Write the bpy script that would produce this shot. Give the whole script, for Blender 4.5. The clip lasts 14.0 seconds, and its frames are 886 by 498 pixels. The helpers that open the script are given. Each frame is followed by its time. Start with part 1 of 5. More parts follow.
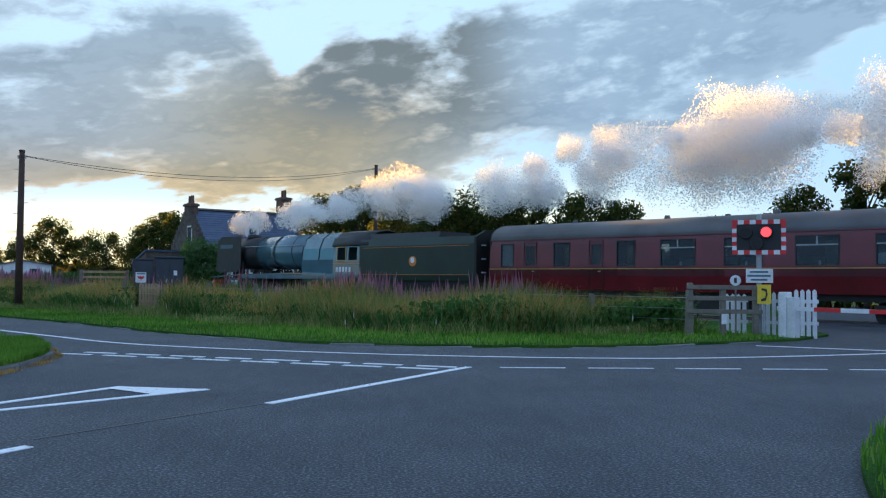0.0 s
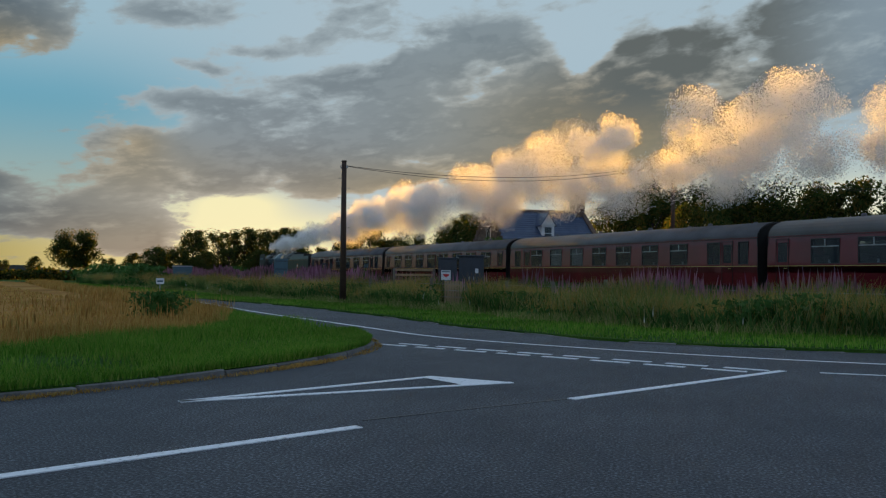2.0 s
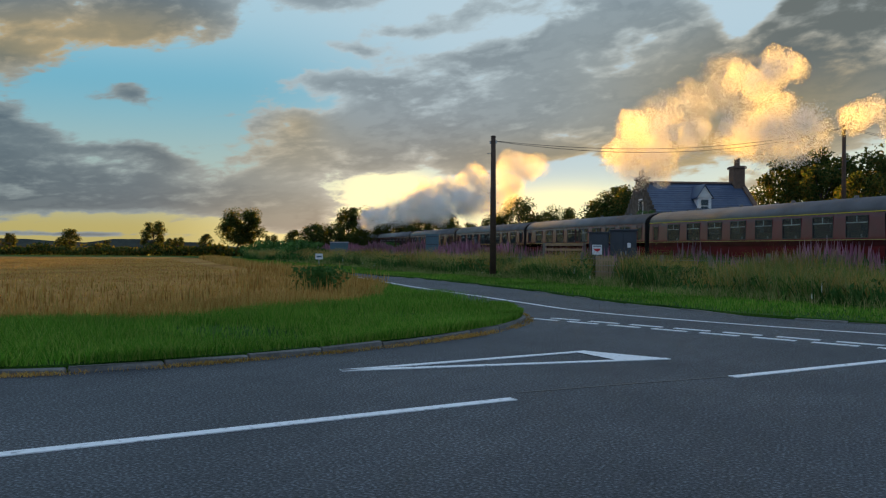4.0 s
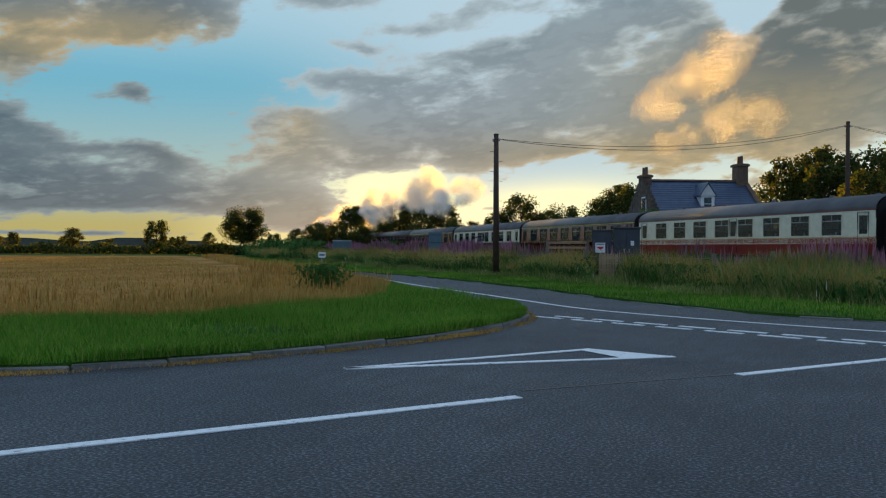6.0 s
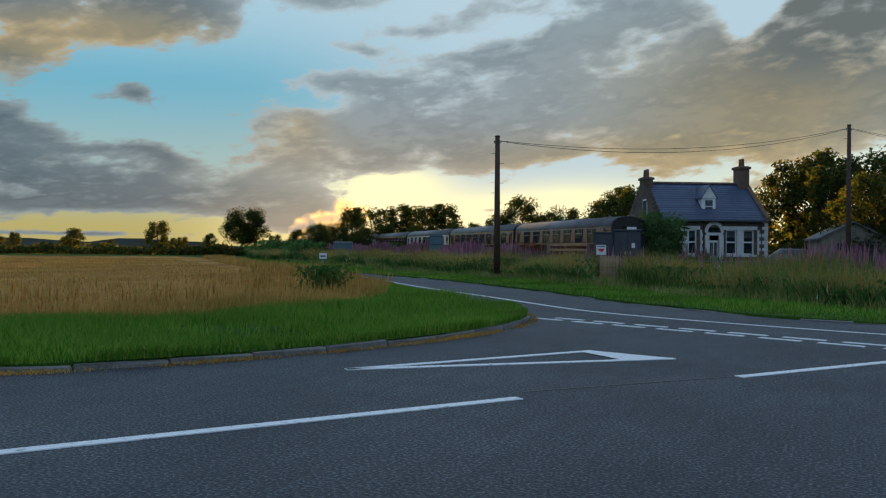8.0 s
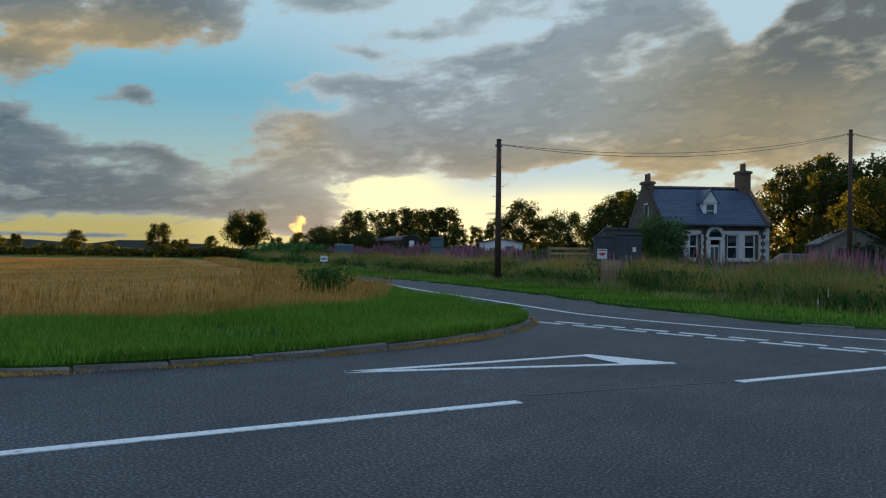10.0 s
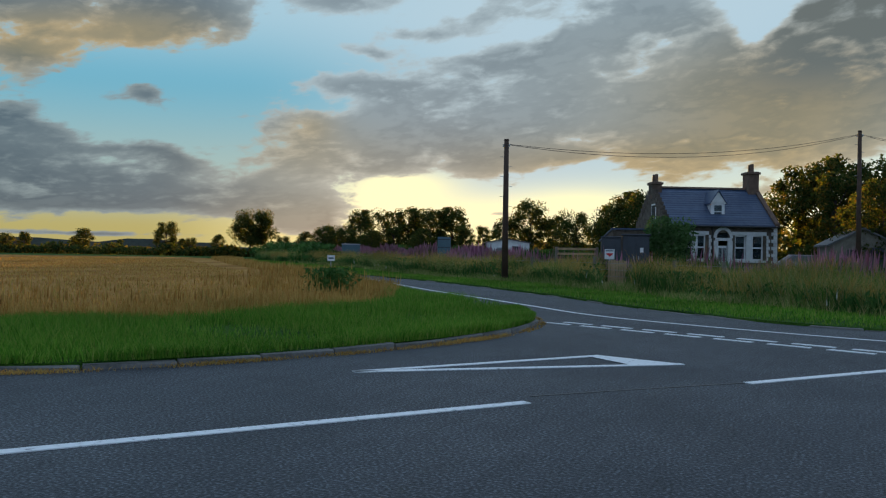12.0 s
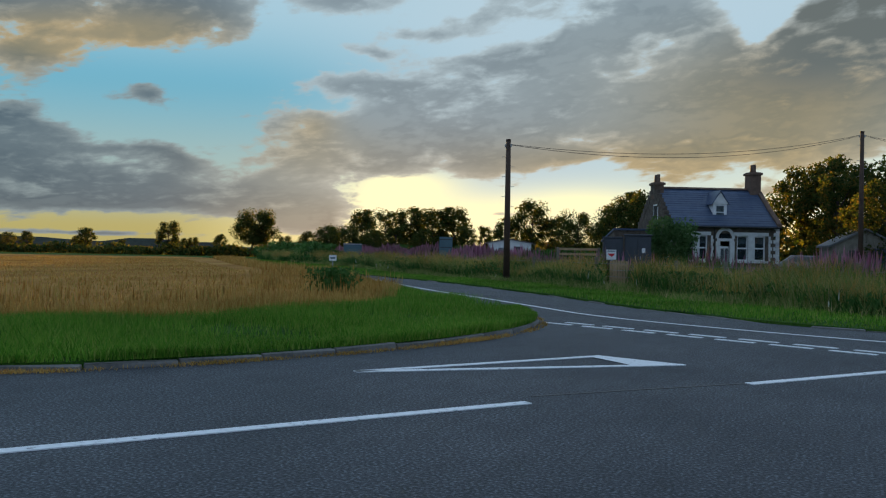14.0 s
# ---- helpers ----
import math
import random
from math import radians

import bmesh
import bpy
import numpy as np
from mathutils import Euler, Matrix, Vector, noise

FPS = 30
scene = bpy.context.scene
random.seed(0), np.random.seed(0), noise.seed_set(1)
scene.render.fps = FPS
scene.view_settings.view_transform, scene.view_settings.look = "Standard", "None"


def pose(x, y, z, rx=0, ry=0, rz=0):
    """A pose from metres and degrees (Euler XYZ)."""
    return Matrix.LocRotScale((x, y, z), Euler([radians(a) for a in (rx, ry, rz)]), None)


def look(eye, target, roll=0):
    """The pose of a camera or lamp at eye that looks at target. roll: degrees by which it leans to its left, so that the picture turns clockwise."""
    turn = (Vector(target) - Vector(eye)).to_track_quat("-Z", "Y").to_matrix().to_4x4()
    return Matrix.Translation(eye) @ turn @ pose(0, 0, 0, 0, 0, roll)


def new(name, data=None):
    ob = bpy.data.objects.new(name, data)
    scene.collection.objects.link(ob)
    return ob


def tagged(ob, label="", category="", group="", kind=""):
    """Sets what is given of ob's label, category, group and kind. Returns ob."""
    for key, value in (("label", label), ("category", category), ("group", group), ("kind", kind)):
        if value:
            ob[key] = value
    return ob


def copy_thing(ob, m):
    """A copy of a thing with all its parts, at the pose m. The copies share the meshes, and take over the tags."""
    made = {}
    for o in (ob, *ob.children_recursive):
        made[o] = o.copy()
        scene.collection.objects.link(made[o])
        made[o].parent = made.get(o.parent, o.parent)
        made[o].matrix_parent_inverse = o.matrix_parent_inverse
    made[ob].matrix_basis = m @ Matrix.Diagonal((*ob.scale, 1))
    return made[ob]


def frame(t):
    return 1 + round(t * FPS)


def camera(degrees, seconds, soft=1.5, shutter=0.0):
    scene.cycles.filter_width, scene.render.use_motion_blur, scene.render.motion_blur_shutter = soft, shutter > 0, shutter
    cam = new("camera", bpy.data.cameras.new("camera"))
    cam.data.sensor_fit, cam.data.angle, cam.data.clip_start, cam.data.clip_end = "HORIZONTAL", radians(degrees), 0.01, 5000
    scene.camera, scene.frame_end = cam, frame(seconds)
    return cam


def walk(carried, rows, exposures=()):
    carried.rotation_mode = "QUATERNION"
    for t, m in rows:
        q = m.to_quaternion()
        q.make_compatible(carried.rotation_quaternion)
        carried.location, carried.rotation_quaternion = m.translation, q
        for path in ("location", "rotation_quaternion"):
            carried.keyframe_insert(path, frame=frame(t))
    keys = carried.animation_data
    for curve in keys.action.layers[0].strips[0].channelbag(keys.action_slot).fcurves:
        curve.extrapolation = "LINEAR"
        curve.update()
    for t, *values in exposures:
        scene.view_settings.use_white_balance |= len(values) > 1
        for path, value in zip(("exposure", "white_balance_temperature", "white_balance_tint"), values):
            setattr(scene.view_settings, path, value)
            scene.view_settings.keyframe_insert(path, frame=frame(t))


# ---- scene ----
cam = camera(56.2, 14.0, soft=1.2)
PATH = [
    (0, (0.151, -0.032, 1.268), (0.31, 1.96, 1.342), 0.5),
    (0.5, (0.084, 0.003, 1.246), (-0.191, 1.983, 1.306), 0.0),
    (1, (0.062, 0.009, 1.255), (-0.383, 1.958, 1.311), 0.9),
    (1.5, (0.068, 0.004, 1.252), (-0.445, 1.936, 1.315), 0.6),
    (2, (0.08, -0.023, 1.253), (-0.455, 1.903, 1.316), 0.5),
    (2.5, (0.068, -0.04, 1.246), (-0.572, 1.854, 1.295), 0.9),
    (3, (0.049, -0.028, 1.242), (-0.72, 1.819, 1.256), 1.3),
    (3.5, (0.036, -0.041, 1.24), (-0.811, 1.771, 1.242), 0.8),
    (3.7, (0.055, -0.048, 1.24), (-0.812, 1.755, 1.242), 0.3),
    (6, (0.022, -0.019, 1.23), (-0.853, 1.779, 1.227), 0.2),
    (6.5, (0.025, -0.027, 1.232), (-0.851, 1.771, 1.234), 0.3),
    (7, (0.037, -0.043, 1.226), (-0.84, 1.754, 1.228), 0.3),
    (7.5, (0.028, -0.039, 1.227), (-0.849, 1.758, 1.228), 0.4),
    (8, (0.029, -0.039, 1.227), (-0.848, 1.758, 1.228), 0.4),
    (10.5, (0.032, -0.028, 1.227), (-0.851, 1.767, 1.237), 0.8),
    (11, (0.021, -0.024, 1.225), (-0.87, 1.766, 1.235), 0.8),
    (11.5, (0.012, -0.027, 1.226), (-0.881, 1.762, 1.235), 0.9),
    (12, (0.017, -0.039, 1.229), (-0.877, 1.75, 1.237), 0.9),
    (12.5, (0.027, -0.047, 1.231), (-0.869, 1.741, 1.239), 0.9),
    (13, (0.022, -0.045, 1.228), (-0.874, 1.743, 1.236), 1.0),
    (13.5, (0.03, -0.061, 1.23), (-0.867, 1.726, 1.239), 0.9),
    (14, (0.021, -0.038, 1.229), (-0.877, 1.749, 1.237), 1.0),
]
walk(cam, [(t, look(eye, target, roll)) for t, eye, target, roll in PATH],
     exposures=[(0, 0.52, 5250, 6), (0.5, 0.22, 5500, 6), (1.0, -0.22, 5800, 5), (1.5, -0.36, 5900, 5), (2.0, -0.32, 5900, 5), (2.5, -0.28, 5900, 4), (3.0, -0.06, 5900, 4),
                (6.0, -0.02, 5800, 3), (14.0, -0.04, 5800, 3)])

# ---- world: sunset sky with broken cloud ----
SUN_YAW, SUN_ELEV = 28.0, 1.2      # degrees left of north, above the horizon
world = bpy.data.worlds.new("world")
scene.world = world
world.use_nodes = True
WN, WL = world.node_tree.nodes, world.node_tree.links
WN.clear()


def put_in(sock, v):
    if isinstance(v, (int, float)):
        sock.default_value = v
    elif isinstance(v, tuple):
        sock.default_value = (*v, 1.0) if len(v) == 3 and sock.type == "RGBA" else v
    else:
        WL.new(v, sock)


def wm(op, a, b=None, c=None, clamp=False):
    n = WN.new("ShaderNodeMath")
    n.operation, n.use_clamp = op, clamp
    for i, v in enumerate((a, b, c)):
        if v is not None:
            put_in(n.inputs[i], v)
    return n.outputs[0]


def wmix(f, a, b):
    n = WN.new("ShaderNodeMix")
    n.data_type = "RGBA"
    put_in(n.inputs["Factor"], f)
    put_in(n.inputs[6], a)
    put_in(n.inputs[7], b)
    return n.outputs[2]


def wstep(v, lo, hi):
    n = WN.new("ShaderNodeMapRange")
    n.interpolation_type = "SMOOTHSTEP"
    put_in(n.inputs[0], v)
    n.inputs[1].default_value, n.inputs[2].default_value = lo, hi
    return n.outputs[0]


tc = WN.new("ShaderNodeTexCoord")
turn = WN.new("ShaderNodeVectorRotate")
turn.rotation_type = "Z_AXIS"
WL.new(tc.outputs["Generated"], turn.inputs["Vector"])
turn.inputs["Angle"].default_value = radians(-27.2)
sep = WN.new("ShaderNodeSeparateXYZ")
WL.new(turn.outputs[0], sep.inputs[0])
U = wm("MULTIPLY", wm("ARCTAN2", sep.outputs[0], sep.outputs[1]), 14.68)   # about a hundredth of a radian by seven, to the right
V = wm("MULTIPLY", wm("ARCSINE", sep.outputs[2]), 14.68)                    # upwards


def wnoise(scale, su, sv, detail, rough, off=0.0, warp=None):
    """Cloud noise, flattened the more the nearer the horizon, its layers rising a little to the right."""
    x = wm("ADD", wm("MULTIPLY", U, su), off)
    up = wm("POWER", wm("MAXIMUM", wm("ADD", V, 0.5), 0.01), 0.72)
    y = wm("SUBTRACT", wm("MULTIPLY", up, sv * 2.2), wm("MULTIPLY", U, 0.10 * sv))
    if warp is not None:
        x, y = wm("ADD", x, warp), wm("ADD", y, warp)
    c = WN.new("ShaderNodeCombineXYZ")
    put_in(c.inputs[0], x)
    put_in(c.inputs[1], y)
    c.inputs[2].default_value = off
    n = WN.new("ShaderNodeTexNoise")
    n.inputs["Scale"].default_value, n.inputs["Detail"].default_value, n.inputs["Roughness"].default_value = scale, detail, rough
    WL.new(c.outputs[0], n.inputs["Vector"])
    return n.outputs[0]


def blob(cu, cv, ru, rv, amp, lean=0.0):
    du = wm("DIVIDE", wm("SUBTRACT", U, cu), ru)
    v0 = wm("SUBTRACT", V, cv)
    if lean:
        v0 = wm("SUBTRACT", v0, wm("MULTIPLY", wm("SUBTRACT", U, cu), lean))
    dv = wm("DIVIDE", v0, rv)
    r = wm("ADD", wm("MULTIPLY", du, du), wm("MULTIPLY", dv, dv))
    return wm("MULTIPLY", wm("EXPONENT", wm("MULTIPLY", r, -1.0)), amp)


def total(*terms):
    out = terms[0]
    for t in terms[1:]:
        out = wm("ADD", out, t)
    return out


# clear sky: blue above, pale lower down, yellow at the horizon round the set sun
clear = wmix(wstep(V, 0.9, 3.0), (0.40, 0.47, 0.40), (0.17, 0.40, 0.50))
clear = wmix(wstep(V, 2.6, 4.2), clear, (0.40, 0.54, 0.60))
clear = wmix(wm("MULTIPLY", wstep(U, -3.4, 1.5), 0.85), clear, (0.50, 0.58, 0.62))
clear = wmix(wstep(U, 8.0, 12.0), clear, (0.40, 0.50, 0.57))
low = wmix(wstep(U, -5.0, -1.6), (0.46, 0.37, 0.13), (0.85, 0.68, 0.28))
low = wmix(wstep(U, 4.5, 9.0), low, (0.80, 0.74, 0.58))
clear = wmix(wm("SUBTRACT", 1.0, wstep(V, 0.3, 1.1)), clear, low)
glow = total(blob(-0.9, 0.75, 1.5, 0.45, 0.9), blob(1.6, 0.62, 2.3, 0.40, 0.85), blob(8.5, 0.9, 4.5, 0.8, 0.75), blob(-0.6, 1.22, 0.9, 0.25, 0.9), blob(2.6, 0.9, 1.2, 0.3, 0.6))
clear = wmix(wm("MINIMUM", glow, 1.0), clear, (1.05, 0.92, 0.52))

# cloud: banks and gaps, their outlines broken by noise at three sizes
bend = wm("MULTIPLY", wm("SUBTRACT", wnoise(1.3, 0.5, 0.6, 3.0, 0.5, 3.1), 0.5), 0.35)
n1 = wnoise(0.9, 0.60, 0.95, 4.0, 0.5, 7.7, bend)
n2 = wnoise(2.0, 0.52, 1.15, 7.0, 0.54, 2.3, bend)
n3 = wnoise(6.0, 0.50, 1.15, 6.0, 0.56, 5.9, bend)
bank = total(blob(13.8, 4.1, 2.6, 0.7, 0.55), blob(14.0, 2.7, 2.2, 0.3, 0.30), blob(3.6, 1.45, 2.6, 0.25, -0.16), blob(6.8, 3.9, 1.5, 0.5, 0.25), blob(-6.2, 1.25, 2.2, 0.42, 0.45), blob(7.2, 3.0, 1.6, 1.2, 0.30), blob(10.0, 3.6, 3.5, 0.7, 0.40), blob(12.5, 2.7, 3.0, 0.5, 0.30),
             blob(-0.14, 2.10, 1.85, 0.69, 0.75), blob(1.84, 2.41, 1.85, 0.88, 0.62, 0.10), blob(3.96, 2.52, 2.13, 0.97, 0.62), blob(6.10, 2.44, 2.41, 1.11, 0.66),
             blob(-1.35, 2.87, 1.06, 0.19, 0.50), blob(3.37, 3.89, 1.39, 0.51, 0.42), blob(6.99, 3.42, 1.20, 0.56, 0.50, 0.30), blob(-2.61, 1.97, 0.69, 0.48, 0.75),
             blob(-1.23, 1.48, 1.11, 0.26, 0.40), blob(-2.88, 0.90, 1.39, 0.42, 0.62), blob(-2.10, 0.50, 0.88, 0.30, 0.50), blob(-6.45, 1.21, 1.48, 0.48, 0.90),
             blob(-4.79, 1.51, 0.69, 0.30, 0.55), blob(-7.02, 1.92, 0.74, 0.37, 0.70), blob(-5.87, 0.83, 2.22, 0.20, 0.70), blob(-6.17, 3.66, 1.76, 0.54, 0.85),
             blob(-4.25, 3.96, 1.39, 0.54, 0.62), blob(-6.80, 2.95, 0.74, 0.24, 0.50), blob(-1.77, 4.28, 1.02, 0.28, 0.60), blob(-4.90, 2.54, 0.39, 0.17, 0.50),
             blob(-4.43, 2.91, 0.15, 0.06, 0.35), blob(-1.36, 3.48, 0.65, 0.11, 0.36, -0.15), blob(-0.47, 3.75, 0.88, 0.11, 0.30), blob(0.83, 3.37, 0.65, 0.08, 0.25),
             blob(0.12, 1.12, 0.35, 0.04, 0.50), blob(3.04, 0.78, 0.56, 0.05, 0.45), blob(1.13, 0.70, 0.51, 0.06, 0.45), blob(-5.85, 0.22, 1.48, 0.05, 0.50),
             blob(5.44, 3.65, 0.44, 0.33, -0.75, 0.40), blob(0.45, 2.35, 0.31, 0.07, -0.40), blob(4.30, 1.95, 0.31, 0.11, -0.40, 0.30), blob(2.84, 1.55, 0.30, 0.07, -0.40),
             blob(1.30, 2.56, 0.37, 0.06, -0.30), blob(-0.27, 1.01, 0.97, 0.31, -0.55), blob(3.09, 1.05, 1.02, 0.28, -0.40), blob(-3.40, 3.07, 1.20, 0.37, -0.20),
             blob(-5.11, 1.93, 1.02, 0.20, -0.20), blob(1.23, 3.79, 1.30, 0.24, -0.30, 0.30),
             blob(2.51, 3.49, 2.78, 1.20, 0.62), blob(7.87, 3.51, 2.41, 0.56, 0.55, 0.10), blob(11.73, 4.27, 3.52, 0.56, 0.75), blob(2.98, 2.16, 2.78, 0.42, 0.42),
             blob(10.28, 3.02, 2.78, 0.56, 0.35), blob(5.28, 3.99, 0.69, 0.42, -0.55), blob(1.82, 3.76, 0.56, 0.19, -0.35), blob(15.19, 3.61, 0.56, 0.37, -0.50),
             blob(6.66, 4.24, 1.11, 0.28, -0.30), blob(4.36, 1.95, 0.56, 0.11, -0.30))
ragged = total(wm("MULTIPLY", n1, 0.75), wm("MULTIPLY", n2, 1.15), wm("MULTIPLY", n3, 0.50), -1.20)
dens = total(wm("MINIMUM", bank, 0.64), ragged, -0.30)
cover = wstep(dens, -0.10, 0.13)
thick = wstep(dens, -0.02, 0.42)
edge = wmix(wstep(U, -4.5, -1.5), (0.26, 0.29, 0.29), (0.44, 0.49, 0.50))
warm = wm("MINIMUM", total(blob(-6.6, 3.2, 1.2, 0.4, 1.0), blob(-4.9, 3.5, 1.6, 0.45, 0.9), blob(-2.2, 2.2, 0.5, 0.3, 0.5), blob(-7.2, 2.6, 0.5, 0.25, 0.6), blob(6.0, 2.6, 2.8, 1.1, 1.0), blob(-2.4, 1.7, 1.4, 0.5, 0.5), blob(3.4, 1.5, 4.0, 0.55, 0.85),
                           wm("MULTIPLY", wm("MULTIPLY", wm("SUBTRACT", 1.0, wstep(V, 0.5, 1.6)), 0.5), wstep(U, -5.0, -2.5))), 1.0)
edge = wmix(warm, edge, (0.50, 0.345, 0.17))
dark = wmix(wstep(U, -4.8, -2.2), (0.066, 0.094, 0.122), (0.180, 0.212, 0.232))
dark = wmix(warm, dark, (0.215, 0.180, 0.112))
dark = wmix(wm("MULTIPLY", wstep(U, 8.0, 11.0), 0.85), dark, (0.20, 0.245, 0.29))
mottle = wstep(wm("ADD", wm("MULTIPLY", n2, 0.7), wm("MULTIPLY", n3, 0.3)), 0.43, 0.60)
dark = wmix(wm("MULTIPLY", mottle, 0.55), dark, wmix(0.5, dark, edge))
dark = wmix(wm("MULTIPLY", wm("MULTIPLY", wstep(U, 4.2, 6.2), wstep(V, 2.2, 3.2)), wm("SUBTRACT", 1.0, wstep(U, 8.0, 10.0))), dark, (0.120, 0.122, 0.108))
cloud = wmix(thick, edge, dark)
sky = wmix(wm("MULTIPLY", cover, 0.95), clear, cloud)
# overhead and away from the sunset the evening sky is an even, cool blue-grey
aside = wm("MAXIMUM", wstep(wm("ABSOLUTE", wm("SUBTRACT", U, 3.0)), 15.0, 24.0), wstep(V, 5.5, 11.0))
sky = wmix(aside, sky, wmix(n1, (0.26, 0.34, 0.47), (0.44, 0.52, 0.66)))
# below the horizon
sky = wmix(wstep(V, -0.6, -0.1), (0.05, 0.055, 0.035), sky)
nishita = WN.new("ShaderNodeTexSky")
nishita.sky_type, nishita.sun_disc = "NISHITA", False
nishita.sun_elevation, nishita.sun_rotation = radians(SUN_ELEV), radians(-SUN_YAW)
bg1, bg2, add, out = (WN.new("ShaderNodeBackground"), WN.new("ShaderNodeBackground"), WN.new("ShaderNodeAddShader"), WN.new("ShaderNodeOutputWorld"))
WL.new(sky, bg1.inputs[0])
bg1.inputs[1].default_value = 1.08
WL.new(nishita.outputs[0], bg2.inputs[0])
bg2.inputs[1].default_value = 0.006
WL.new(bg1.outputs[0], add.inputs[0])
WL.new(bg2.outputs[0], add.inputs[1])
WL.new(add.outputs[0], out.inputs[0])

sun = new("sun", bpy.data.lights.new("sun", "SUN"))
sun.data.energy, sun.data.angle, sun.data.color = 17.0, radians(2.5), (1.0, 0.45, 0.015)
sd = Vector((-math.sin(radians(SUN_YAW)), math.cos(radians(SUN_YAW)), math.tan(radians(SUN_ELEV))))
sun.matrix_world = look(sd * 100, (0, 0, 0))


# ---- materials ----
def material(name, build):
    m = bpy.data.materials.new(name)
    m.use_nodes = True
    nt = m.node_tree
    build(nt, nt.nodes["Principled BSDF"])
    return m


def vary(nt, colors, scale, detail=6, coord="Object", stretch=(1, 1, 1), lo=0.3, hi=0.7):
    """A noise-driven ramp between colours."""
    t = nt.nodes.new("ShaderNodeTexCoord")
    mp = nt.nodes.new("ShaderNodeMapping")
    mp.inputs["Scale"].default_value = stretch
    n = nt.nodes.new("ShaderNodeTexNoise")
    n.inputs["Scale"].default_value, n.inputs["Detail"].default_value = scale, detail
    r = nt.nodes.new("ShaderNodeValToRGB")
    nt.links.new(t.outputs[coord], mp.inputs[0])
    nt.links.new(mp.outputs[0], n.inputs["Vector"])
    nt.links.new(n.outputs[0], r.inputs[0])
    while len(r.color_ramp.elements) < len(colors):
        r.color_ramp.elements.new(0.5)
    for i, c in enumerate(colors):
        e = r.color_ramp.elements[i]
        e.position, e.color = lo + (hi - lo) * i / max(1, len(colors) - 1), (*c, 1)
    return r.outputs[0], n.outputs[0]


def bumped(nt, p, height, strength, distance):
    b = nt.nodes.new("ShaderNodeBump")
    b.inputs["Strength"].default_value, b.inputs["Distance"].default_value = strength, distance
    nt.links.new(height, b.inputs["Height"])
    nt.links.new(b.outputs[0], p.inputs["Normal"])


def mixcol(nt, f, a, b, mode="MIX"):
    n = nt.nodes.new("ShaderNodeMix")
    n.data_type, n.blend_type = "RGBA", mode
    for sock, v in ((n.inputs["Factor"], f), (n.inputs[6], a), (n.inputs[7], b)):
        if isinstance(v, (int, float)):
            sock.default_value = v
        elif isinstance(v, tuple):
            sock.default_value = (*v, 1)
        else:
            nt.links.new(v, sock)
    return n.outputs[2]


def simple(name, c, rough=0.6, metal=0.0, spread=0.25, scale=3.0, bump=0.0, coat=0.0, fine=40.0):
    def build(nt, p):
        lo, hi = tuple(x * (1 - spread) for x in c), tuple(min(1, x * (1 + spread)) for x in c)
        a, _ = vary(nt, [lo, hi], scale)
        b, h = vary(nt, [(0.82,) * 3, (1.12,) * 3], fine)
        nt.links.new(mixcol(nt, 1.0, a, b, "MULTIPLY"), p.inputs["Base Color"])
        p.inputs["Roughness"].default_value, p.inputs["Metallic"].default_value = rough, metal
        p.inputs["Coat Weight"].default_value = coat
        if bump:
            bumped(nt, p, h, bump, 0.01)
    return material(name, build)


def blades(name, colors, translucent=0.35):
    """Leaf and grass material: colour by island, some light through."""
    def build(nt, p):
        g = nt.nodes.new("ShaderNodeNewGeometry")
        r = nt.nodes.new("ShaderNodeValToRGB")
        nt.links.new(g.outputs["Random Per Island"], r.inputs[0])
        while len(r.color_ramp.elements) < len(colors):
            r.color_ramp.elements.new(0.5)
        for i, c in enumerate(colors):
            e = r.color_ramp.elements[i]
            e.position, e.color = i / (len(colors) - 1), (*c, 1)
        patch, _ = vary(nt, [(0.6, 0.62, 0.55), (1.25, 1.2, 1.15)], 0.35, 3)
        col = mixcol(nt, 1.0, r.outputs[0], patch, "MULTIPLY")
        nt.links.new(col, p.inputs["Base Color"])
        p.inputs["Roughness"].default_value = 0.75
        p.inputs["Specular IOR Level"].default_value = 0.15
        tr = nt.nodes.new("ShaderNodeBsdfTranslucent")
        nt.links.new(col, tr.inputs[0])
        mx = nt.nodes.new("ShaderNodeMixShader")
        mx.inputs[0].default_value = translucent
        o = nt.nodes["Material Output"]
        nt.links.new(p.outputs[0], mx.inputs[1])
        nt.links.new(tr.outputs[0], mx.inputs[2])
        nt.links.new(mx.outputs[0], o.inputs[0])
    return material(name, build)


def build_asphalt(nt, p):
    a, _ = vary(nt, [(0.036, 0.041, 0.050), (0.053, 0.058, 0.068), (0.070, 0.075, 0.085)], 0.5, 8)
    b, h = vary(nt, [(0.28,) * 3, (0.9,) * 3, (3.2,) * 3], 46, 5, lo=0.32, hi=0.70)
    c, _ = vary(nt, [(0.8,) * 3, (1.1,) * 3], 6, 5, stretch=(1, 0.3, 1))
    nt.links.new(mixcol(nt, 1.0, mixcol(nt, 1.0, a, b, "MULTIPLY"), c, "MULTIPLY"), p.inputs["Base Color"])
    p.inputs["Roughness"].default_value = 0.72
    p.inputs["Specular IOR Level"].default_value = 0.35
    bumped(nt, p, h, 0.9, 0.013)


def build_paint(nt, p):
    a, h = vary(nt, [(0.30, 0.31, 0.33), (0.72, 0.74, 0.76), (0.80, 0.82, 0.84)], 18, 8, lo=0.28, hi=0.5)
    nt.links.new(a, p.inputs["Base Color"])
    p.inputs["Roughness"].default_value = 0.6
    bumped(nt, p, h, 0.3, 0.005)


